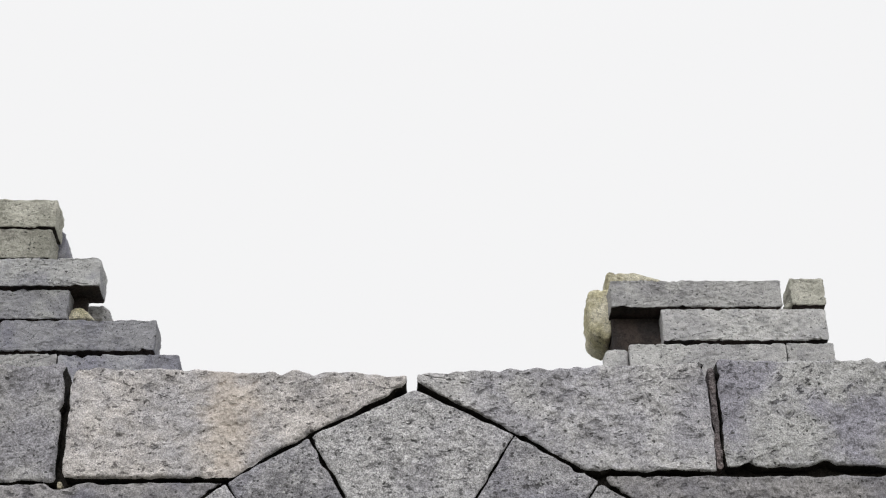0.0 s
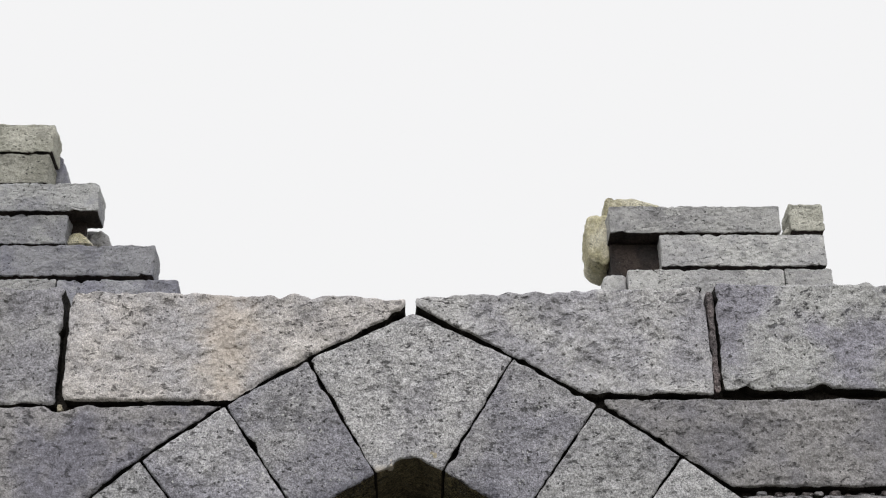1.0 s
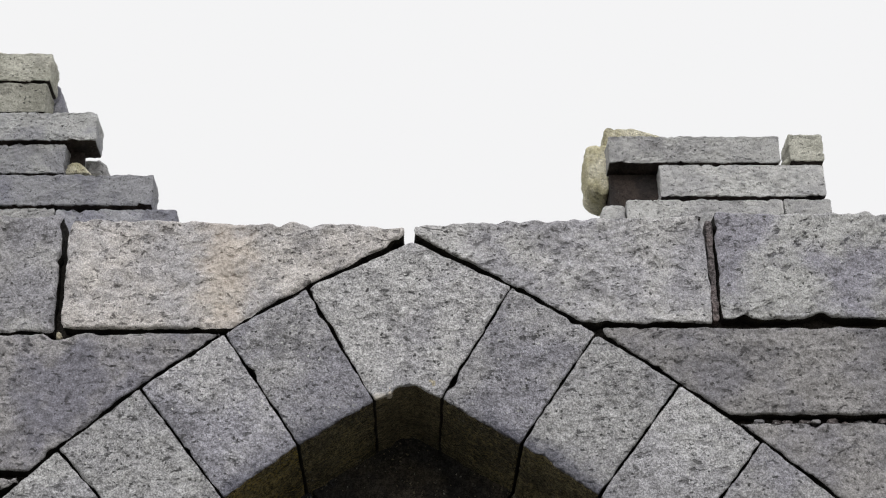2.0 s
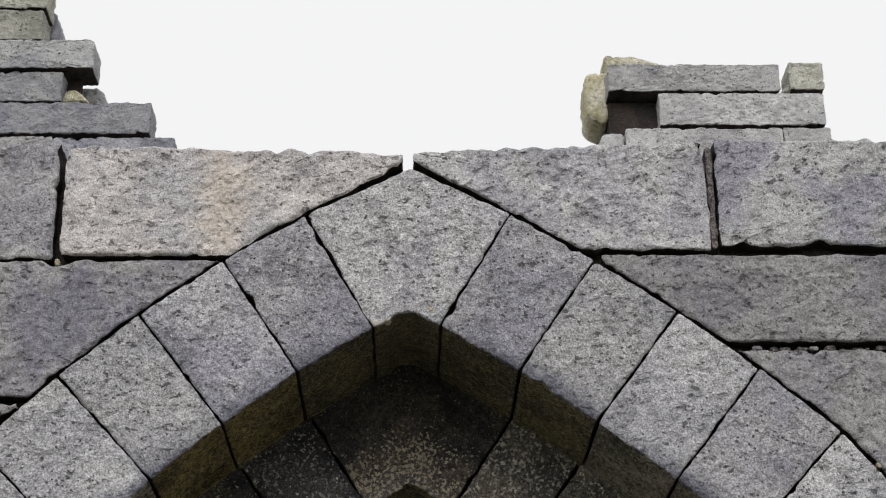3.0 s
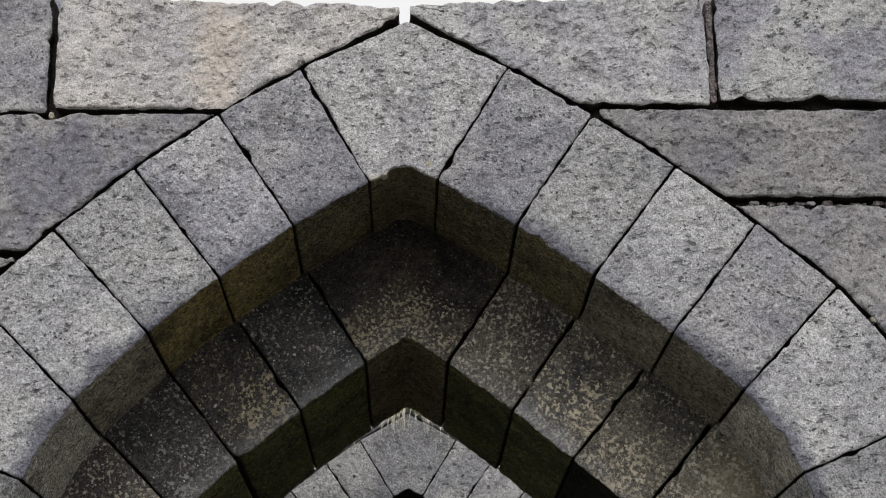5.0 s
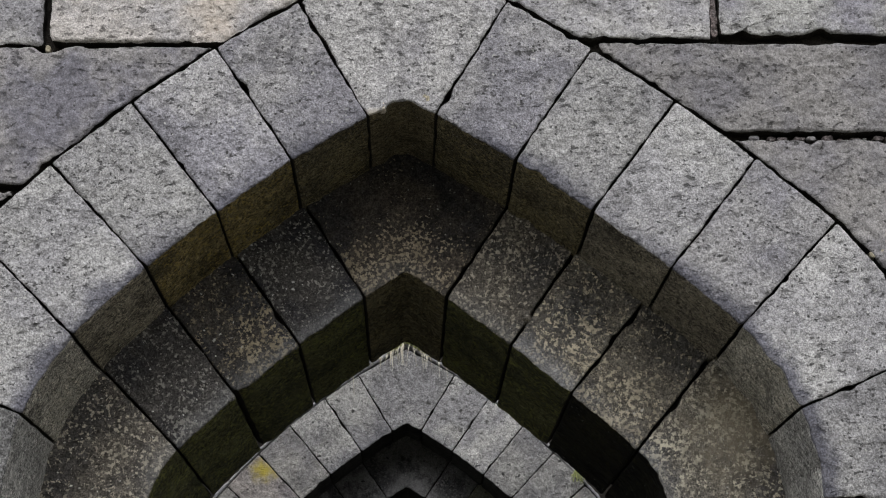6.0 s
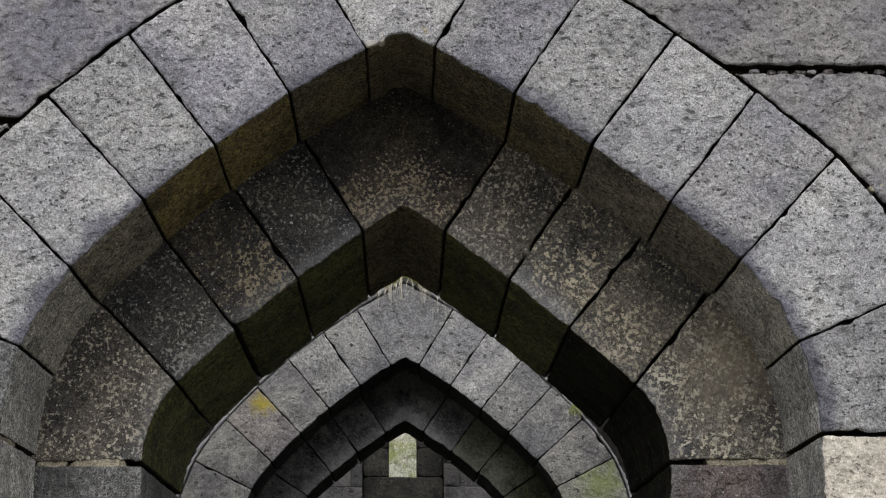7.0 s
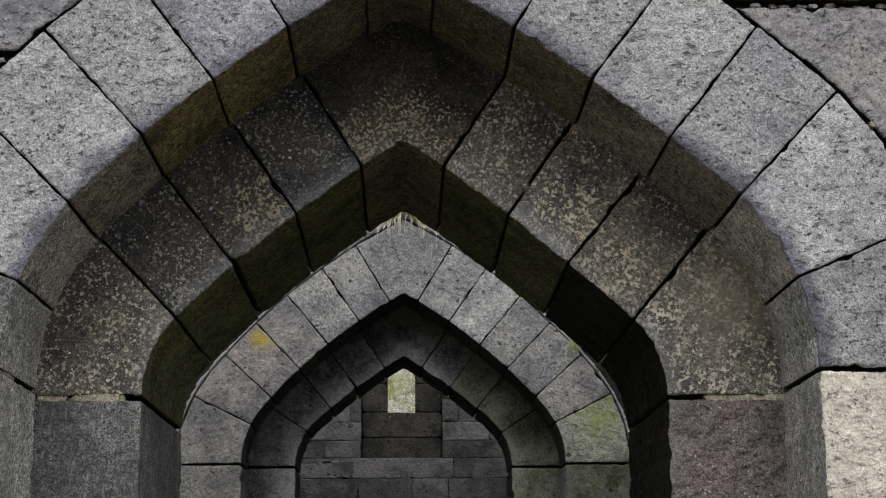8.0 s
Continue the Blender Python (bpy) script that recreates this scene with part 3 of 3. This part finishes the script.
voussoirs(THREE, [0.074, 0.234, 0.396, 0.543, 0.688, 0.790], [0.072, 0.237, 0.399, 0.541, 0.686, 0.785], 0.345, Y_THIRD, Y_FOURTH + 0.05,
          inner_mats, BLACKR, archway_3, 201.0, gap=0.006, key_mat=INNER, key_top=3.651, bevel=0.005, rough=0.7, crown=THREE_OUT.outline())
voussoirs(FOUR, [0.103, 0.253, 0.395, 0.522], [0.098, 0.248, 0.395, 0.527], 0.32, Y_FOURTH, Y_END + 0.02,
          {**{(q, k): DEEP for q in (-1, 1) for k in range(4)}, (1, 1): DEEPG, (1, 2): DEEPG, (1, 3): DEEPG, 0: DEEP}, BLACKR, archway_4, 301.0, gap=0.006, bevel=0.005, rough=0.7)


def block(name, x0, z0, x1, z1, y0, y1, mats, parent, seed, **more):
    return stone(name, [(x0, z0), (x1, z0), (x1, z1), (x0, z1)], y0, y1, mats, parent, seed, **more)


# jamb stones under each springing
def jambs(arch, half_out, zs, y0, y1, left, right, under, parent, seed, under_right=None, gap=0.011, bevel=0.007, rough=1.0, left_half=None, rock=()):
    for i in range(len(zs) - 1):
        for sign, mats in ((-1, left), (1, right)):
            a, b = (left_half if left_half and sign < 0 else arch.half), half_out
            x0, x1 = (a, b) if sign > 0 else (-b, -a)
            edge = {3} if sign > 0 else {1}
            block("jamb_stone", x0, zs[i + 1], x1, zs[i], y0, y1, [mats[i % len(mats)], under_right if under_right and sign > 0 else under], parent, seed + i * 2.1 + sign, step=0.011 if i < 2 else 0.04, gap=gap, bevel=bevel, rough=rough, under=edge, dirty=True, rock=0.022 if mats[i % len(mats)] in rock else 0.0)


jambs(ONE, 1.66, [2.285, 1.83, 1.40, 0.95, 0.48, 0.0], Y_FRONT, Y_SECOND + 0.05, [BLACKJ, GREY], [PALE, GREY], FRAMEJ, archway_1, 11.0, left_half=1.160, rock=(PALE,))
jambs(TWO, 1.28, [2.262, 1.82, 1.38, 0.93, 0.47, 0.0], Y_SECOND, Y_GAP, [BLACKJ], [RED, BLACKJ], BLACKJ, archway_2, 21.0, under_right=BLACKSHADE, left_half=0.826, rock=(RED,))
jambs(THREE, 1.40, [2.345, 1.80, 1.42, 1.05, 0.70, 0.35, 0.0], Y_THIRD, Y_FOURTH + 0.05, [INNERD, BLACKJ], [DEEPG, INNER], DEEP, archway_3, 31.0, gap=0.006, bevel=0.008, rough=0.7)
jambs(FOUR, 0.90, [2.360, 1.85, 1.45, 1.10, 0.72, 0.36, 0.0], Y_FOURTH, Y_END + 0.02, [DEEP], [DEEPG], BLACKR, archway_4, 41.0, gap=0.006, bevel=0.008, rough=0.7)

# pale mortar left in the bed joints at the springing, in broken pieces
def mortar_run(x0, x1, z, t, y, parent, seed):
    r = random.Random(seed)
    x = x0
    while x < x1:
        w = r.uniform(0.05, 0.14)
        h = t * r.uniform(0.9, 1.25)
        block("mortar_bed", x, z - h / 2, min(x + w, x1 + 0.01), z + h / 2, y + r.uniform(-0.002, 0.008), y + 0.2, [MORTAR], parent, seed + x, gap=0.0, bevel=0.005, step=0.008, rough=1.6)
        x += w - 0.004


mortar_run(-1.16, -0.90, 2.266, 0.026, Y_SECOND + 0.002, archway_2, 61)
mortar_run(0.96, 1.22, 2.266, 0.026, Y_SECOND + 0.002, archway_2, 62)
mortar_run(-1.60, -1.18, 2.292, 0.030, Y_FRONT + 0.008, archway_1, 63)
for i, (x, z, w) in enumerate([(0.392, 2.962, 0.034), (0.372, 2.935, 0.022), (0.41, 2.985, 0.018)]):  # pebbles wedged in an open joint
    block("packing_stone", x - w / 2, z - w / 2, x + w / 2, z + w * 0.4, Y_SECOND - 0.004 + 0.006 * i, Y_SECOND + 0.1, [DAPPLED], archway_2, 71 + i, gap=0.0, bevel=0.009, step=0.006, rough=1.4, round_passes=2)
for i, (x, z, w) in enumerate([(-0.082, 3.508, 0.036), (0.052, 3.528, 0.045)]):  # mortar smeared on the keystone's lower corners
    block("mortar_patch", x - w / 2, z - 0.012, x + w / 2, z + 0.02, Y_FRONT - 0.004, Y_FRONT + 0.03, [MORTAR if i else PALE], archway_1, 81 + i, gap=0.0, bevel=0.006, step=0.006, rough=2.0, round_passes=3)


# ---- coursed wall round the outer arch ----
def course_stone(sign, inner_x, outer_x, z0, z1, mats, seed, top_slope=0.0, **more):
    """A wall block whose end is cut to the arch where it meets it."""
    cut = []
    k = 10
    for j in range(k + 1):
        z = z1 + (z0 - z1) * j / k
        x = max(inner_x, edge_x((ONE if sign > 0 else ONE_LEFT).outline(0.455), z) + 0.004 if z < 4.03 else 0.0)
        cut.append((min(x, outer_x - 0.02), z))
    poly = [(outer_x, z0), (outer_x, z1 + top_slope)] + cut
    if sign < 0:
        poly = [(-x, z) for x, z in reversed(poly)]
    return stone("block", poly, Y_FRONT, Y_SECOND + 0.1, mats, wall_front, seed, dirty=True, **more)


TOP = dict(gap=0.008, bevel=0.009, rough=1.5, ragged=0.018)
course_stone(-1, 0.024, 1.118, 3.722, 4.092, [PINK], 401, top_slope=0.032, **TOP)
course_stone(-1, 1.136, 1.90, 3.712, 4.128, [WALLG], 402, **TOP)
course_stone(1, 0.004, 0.962, 3.738, 4.10, [WALLG], 403, top_slope=0.036, **TOP)
course_stone(1, 0.988, 1.95, 3.752, 4.145, [WALLD], 404, **TOP)
MID = dict(gap=0.008, bevel=0.009, rough=1.4)
course_stone(-1, 0.60, 1.95, 3.25, 3.708, [BROWND], 405, **MID)
course_stone(1, 0.60, 1.95, 3.425, 3.726, [BROWN], 406, **MID)
course_stone(1, 0.60, 2.00, 2.985, 3.402, [BROWN], 407, **MID)
course_stone(-1, 0.60, 2.00, 2.80, 3.235, [BROWND], 408, **MID)
course_stone(1, 0.60, 2.10, 2.58, 2.97, [WALLG], 409, **MID)
course_stone(-1, 0.60, 2.10, 2.38, 2.785, [WALLG], 410, **MID)
rnd = random.Random(5)
for sign in (-1, 1):  # the courses that run on beside the doorway
    z = 4.09
    row = 0
    while z > 0.05:
        h = min(z, rnd.uniform(0.36, 0.44))
        x = 2.12 if z > 2.4 else 1.68
        while x < HALF_WALL - 0.05:
            w = rnd.uniform(0.55, 0.95)
            x1 = HALF_WALL if x + w > HALF_WALL - 0.3 else x + w
            block("block", *((x, z - h, x1, z) if sign > 0 else (-x1, z - h, -x, z)), Y_FRONT + 0.01, Y_SECOND, [WALLG], wall_front, 500 + row * 3.3 + x + sign, step=0.05, **MID)
            x = x1
        z -= h
        row += 1

# small packing stones in the open bed joints, and a mortar fin in the upright joint
for i in range(11):
    x = 1.07 + i * 0.043 + rnd.uniform(-0.01, 0.01)
    h = rnd.uniform(0.010, 0.017)
    block("packing_stone", x, 3.405, x + rnd.uniform(0.018, 0.038), 3.405 + h, Y_FRONT + 0.018 + rnd.uniform(0, 0.02), Y_FRONT + 0.09, [RED if i % 4 else BROWN], wall_front, 611 + i, gap=0.0, bevel=0.004, step=0.008)
block("mortar_fin", 0.962, 3.75, 0.986, 4.12, Y_FRONT + 0.022, Y_FRONT + 0.2, [RED], wall_front, 631, gap=0.004, bevel=0.006, step=0.012, rough=1.6)
for i, (x, z) in enumerate([(1.408, 3.040), (-1.125, 3.709)]):
    block("packing_stone", x, z - 0.018, x + 0.045 - 0.029 * i, z + 0.018 - 0.014 * i, Y_FRONT + 0.004, Y_FRONT + 0.08, [MORTAR], wall_front, 641 + i, gap=0.0, bevel=0.005, step=0.008)

# ---- thin mortar fillet over the third arch, with grass on it ----
line = THREE_OUT.outline(0.0)
fillet_v, fillet_f = [], []
for i in range(len(line) * 3 - 2):
    j, f = divmod(i, 3)
    a, b = Vector(line[j]), Vector(line[min(j + 1, len(line) - 1)])
    p = a.lerp(b, f / 3)
    d = (Vector(line[min(j + 1, len(line) - 1)]) - Vector(line[max(j - 1, 0)])).normalized()
    q = Vector((d.y, -d.x))
    thick = 0.017 + 0.012 * wobble((p.x, 0, p.y), 3, 9) + 0.008 * wobble((p.x, 0, p.y), 5, 40)
    thick += 0.034 * max(0.0, 1 - abs(p.x) / 0.24) * (0.8 + 0.5 * wobble((p.x, 2, 0), 4, 22))
    thick += 0.030 * max(0.0, 1 - abs(abs(p.x) - 0.19) / 0.014)
    thick = max(0.007, thick)
    front = Y_THIRD - 0.006 + 0.006 * wobble((p.x, 1, p.y), 8, 25)
    for w, y in ((0.005, front), (thick, front + 0.004), (thick, Y_THIRD + 0.12), (0.005, Y_THIRD + 0.12)):
        fillet_v.append((p.x + q.x * w, y, p.y + q.y * w))
    if i:
        k = len(fillet_v) - 8
        for e in range(4):
            fillet_f.append((k + e, k + (e + 1) % 4, k + 4 + (e + 1) % 4, k + 4 + e))
link_mesh("mortar_fillet", fillet_v, fillet_f, [RUINM], archway_3, label="thin ragged mortar fillet over the arch")


def tuft(name, x, z, y, count, spread, length, mat, droop, seed, label, category="grass"):
    r = random.Random(seed)
    v, f = [], []
    for _ in range(count):
        bx, by = x + r.gauss(0, spread), y + r.uniform(-0.012, 0.02)
        bz = z - (abs(bx) - abs(x) if abs(x) < 0.4 else abs(bx - x)) * 0.62
        a = r.uniform(0, math.tau)
        ln = length * r.uniform(0.3, 1.25)
        lean = Vector((math.cos(a) * 0.5, -abs(math.sin(a)) * 0.8 - 0.2, 0))
        base = len(v)
        for j in range(5):
            s = j / 4
            up = s * (1 - droop * s)
            c = Vector((bx, by, bz)) + lean * ln * s * 0.7 + Vector((0, 0, ln * up))
            w = 0.0026 * (1 - s * 0.85)
            v.extend([(c.x - w, c.y, c.z), (c.x + w, c.y - w, c.z)])
        for j in range(4):
            f.append((base + 2 * j, base + 2 * j + 1, base + 2 * j + 3, base + 2 * j + 2))
    return tagged(link_mesh(name, v, f, [mat]), label, category, kind="stuff")


CROWN = THREE_OUT.apex + 0.022
tuft("grass_tuft", 0.0, CROWN, Y_THIRD - 0.014, 170, 0.05, 0.11, GRASS, 0.5, 1, "small green grass tuft on the arch's crown")
tuft("dry_grass_tuft", 0.0, CROWN - 0.01, Y_THIRD - 0.022, 36, 0.08, 0.10, STRAW, 2.0, 2, "dry straw-coloured grass hanging over the keystone")
tuft("dry_grass_tuft", -0.19, CROWN - 0.02, Y_THIRD - 0.022, 16, 0.022, 0.09, STRAW, 2.1, 4, "few dry straw blades hanging over the voussoirs")
tuft("dry_grass_tuft", 0.175, CROWN - 0.02, Y_THIRD - 0.022, 14, 0.022, 0.09, STRAW, 2.1, 5, "few dry straw blades hanging over the voussoirs")
tuft("fern_sprout", 0.905, 2.985, Y_THIRD - 0.02, 44, 0.018, 0.10, GRASS, 1.5, 3, "small yellowed fern sprout in a joint", "plant")

# ---- back wall of the roofless room, with its slit window and broken top ----
Y_BACK = 11.85
SLIT_X0, SLIT_X1, SLIT_Z0, SLIT_Z1 = -0.122, 0.086, 3.035, 3.482
NICHE_X0, NICHE_X1, NICHE_Z0, NICHE_Z1 = -0.307, 0.279, 2.687, 3.621
bm_parts = [((-HALF_WALL, 0.0), (NICHE_X0, 7.525)), ((NICHE_X1, 0.0), (HALF_WALL, 7.525)), ((NICHE_X0, 0.0), (NICHE_X1, NICHE_Z0)), ((NICHE_X0, NICHE_Z1), (NICHE_X1, 7.525))]


def boxes(name, spans, mat, parent=None):
    bm = bmesh.new()
    for (x0, y0, z0), (x1, y1, z1) in spans:
        m = Matrix.Translation(((x0 + x1) / 2, (y0 + y1) / 2, (z0 + z1) / 2)) @ Matrix.Diagonal((x1 - x0, y1 - y0, z1 - z0, 1))
        bmesh.ops.create_cube(bm, size=1.0, matrix=m)
    me = bpy.data.meshes.new(name)
    bm.to_mesh(me)
    bm.free()
    me.materials.append(mat)
    ob = new(name, me)
    ob.parent = parent
    return ob


spans = [((a[0], Y_BACK + 0.05, a[1]), (b[0], Y_BACK + 0.24, b[1])) for a, b in bm_parts]
spans += [((-HALF_WALL, Y_BACK + 0.24, 0), (SLIT_X0, Y_BACK + 0.6, 7.525)), ((SLIT_X1, Y_BACK + 0.24, 0), (HALF_WALL, Y_BACK + 0.6, 7.525)),
          ((SLIT_X0, Y_BACK + 0.24, 0), (SLIT_X1, Y_BACK + 0.6, SLIT_Z0)), ((SLIT_X0, Y_BACK + 0.24, SLIT_Z1), (SLIT_X1, Y_BACK + 0.6, 7.525))]
wall_back = tagged(boxes("wall_back", spans, CORE), "ruined back wall of grey stone courses with a slit window", "wall", kind="structure")

rnd = random.Random(11)
heights = [1.530, 1.739, 1.935, 2.116, 2.269, 2.395, 2.541, 2.687, 2.813, 2.945, 3.113, 3.273, 3.454, 3.621, 3.831]
BEDS = {5: [-0.326, 0.058, 0.322, 0.74], 6: [-0.37, 0.358, 0.495, 0.83], 7: [-0.568, 0.78], 8: [-0.70, 0.62]}  # upright joints of the courses behind the opening
for i in range(len(heights) - 1):
    z0, z1 = heights[i], heights[i + 1]
    x = -1.3 - rnd.uniform(0, 0.2)
    while x < 1.3:
        w = rnd.uniform(0.25, 0.58)
        x1 = next((q for q in BEDS[i] if q > x + 0.02), 1.35) if i in BEDS else x + w
        pieces = [(x, x1)]
        if z0 >= NICHE_Z0 - 0.01 and z1 <= NICHE_Z1 + 0.01:
            pieces = [(x, min(x1, NICHE_X0))] if x < NICHE_X0 else []
            if x1 > NICHE_X1:
                pieces.append((max(x, NICHE_X1), x1))
        for a, b in pieces:
            if b - a > 0.03:
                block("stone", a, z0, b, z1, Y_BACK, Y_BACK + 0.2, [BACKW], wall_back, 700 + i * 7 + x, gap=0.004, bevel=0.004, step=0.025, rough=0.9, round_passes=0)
        x = x1
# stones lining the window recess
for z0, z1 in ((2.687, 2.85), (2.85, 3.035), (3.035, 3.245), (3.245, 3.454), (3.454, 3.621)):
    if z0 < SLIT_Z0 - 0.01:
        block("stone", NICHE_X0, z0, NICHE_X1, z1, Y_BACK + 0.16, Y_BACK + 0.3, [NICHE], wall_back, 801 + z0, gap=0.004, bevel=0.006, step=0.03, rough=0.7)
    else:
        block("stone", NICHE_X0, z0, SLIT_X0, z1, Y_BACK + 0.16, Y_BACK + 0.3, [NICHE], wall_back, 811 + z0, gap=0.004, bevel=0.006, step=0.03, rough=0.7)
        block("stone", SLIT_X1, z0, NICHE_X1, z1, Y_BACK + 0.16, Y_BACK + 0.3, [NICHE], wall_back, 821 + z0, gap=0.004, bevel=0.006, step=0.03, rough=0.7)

# the broken masonry that still stands on the back wall
wall_fragment_west = tagged(new("wall_fragment"), "stepped stump of broken grey masonry on the back wall", "wall fragment", group="stumps on the back wall")
wall_fragment_east = tagged(new("wall_fragment"), "low stump of broken masonry with cream lichened rubble", "wall fragment", group="stumps on the back wall")
RU = dict(gap=0.006, bevel=0.008, rough=2.0, step=0.02, ragged=0.016)
for i, (x0, z0, x1, z1, mat, dy) in enumerate([
        (-4.322, 9.219, -3.088, 9.505, RUINY, 0.0), (-4.322, 8.919, -3.11, 9.212, RUINY, 0.02), (-4.322, 8.626, -2.649, 8.902, RUINM, -0.01),
        (-4.322, 8.327, -2.893, 8.612, RUINM, 0.02), (-4.461, 8.013, -3.443, 8.313, RUINM, 0.0), (-3.436, 8.013, -2.140, 8.306, RUIND, 0.0),
        (-4.461, 7.539, -2.928, 7.992, RUIN, 0.0), (-2.921, 7.539, -1.931, 7.982, RUIND, 0.0),
        (1.645, 8.410, 3.088, 8.671, RUIN, -0.01), (3.172, 8.431, 3.464, 8.696, RUINY, 0.0), (2.061, 8.097, 3.443, 8.401, RUIN, 0.0),
        (1.764, 7.539, 3.067, 8.069, RUIN, 0.0), (3.074, 7.539, 3.471, 8.083, RUIN, 0.01)]):
    # undersides near black: the overhangs' dirt and shade, set by colour
    block("stone", x0, z0 - 0.035, x1, z1 - 0.035, Y_BACK + dy, Y_BACK + 0.30 + dy, [mat, HEART_SHADE], wall_fragment_west if x0 < 0 else wall_fragment_east, 901 + i * 1.9, under={0}, **RU)


def rubble(poly, y0, y1, mat, seed):
    """An irregular rubble stone of the wall's broken heart."""
    return stone("rubble_stone", poly, y0, y1, [mat], wall_fragment_west if poly[0][0] < 0 else wall_fragment_east, seed, gap=0.0, bevel=0.03, rough=2.4, step=0.025, round_passes=2)


rubble([(-3.387, 9.085), (-3.075, 9.085), (-3.055, 9.214), (-3.085, 9.340), (-3.17, 9.420), (-3.387, 9.401)], 12.20, 12.60, RUIND, 31)
rubble([(-2.930, 8.454), (-2.590, 8.454), (-2.615, 8.570), (-2.70, 8.625), (-2.80, 8.60), (-2.930, 8.58)], 12.20, 12.60, RUIN, 32)
rubble([(-2.948, 8.343), (-2.680, 8.343), (-2.751, 8.420), (-2.821, 8.491), (-2.920, 8.448)], 11.99, 12.39, YELLOW, 33)
rubble([(1.630, 8.501), (2.288, 8.501), (2.231, 8.802), (1.945, 8.895), (1.666, 8.916)], 12.16, 12.56, YELLOW, 34)
rubble([(1.53, 8.24), (1.628, 8.19), (1.71, 8.32), (1.715, 8.525), (1.69, 8.667), (1.60, 8.70), (1.48, 8.655), (1.47, 8.47), (1.485, 8.28)], 12.07, 12.47, YELLOW, 35)
rubble([(1.513, 7.658), (1.765, 7.658), (1.765, 8.022), (1.583, 8.022)], 11.91, 12.31, RUIN, 36)
# thin second box: a dark sheet standing for the shadow under the overhang
boxes("rubble_heart", [((-3.764, Y_BACK + 0.28, 7.448), (-3.206, Y_BACK + 0.6, 9.093)), ((-3.206, Y_BACK + 0.20, 8.313), (-2.78, Y_BACK + 0.27, 8.60))], HEART_SHADE, wall_fragment_west)
rubble([(3.09, 8.395), (3.20, 8.395), (3.20, 8.50), (3.15, 8.47)], 11.90, 12.15, RUINY, 37)
boxes("rubble_heart", [((1.66, Y_BACK + 0.16, 7.978), (3.346, Y_BACK + 0.6, 8.354))], HEART_SHADE, wall_fragment_east)

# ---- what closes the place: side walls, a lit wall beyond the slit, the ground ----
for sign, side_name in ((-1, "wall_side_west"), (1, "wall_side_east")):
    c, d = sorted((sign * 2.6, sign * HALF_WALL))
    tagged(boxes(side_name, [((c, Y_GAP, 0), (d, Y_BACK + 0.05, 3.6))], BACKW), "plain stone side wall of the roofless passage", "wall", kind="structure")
tagged(boxes("wall_garden", [((-3.0, 19.0, 0), (3.0, 19.5, 6.4))], SUNLIT), "pale mossy wall in daylight beyond the slit", "wall", kind="structure")

gv = [(-400, -400, 0), (400, -400, 0), (400, 400, 0), (-400, 400, 0)]
tagged(link_mesh("ground", gv, [(0, 1, 2, 3)], [GROUND]), "trodden earth and short grass before the ruin", "ground", kind="structure")
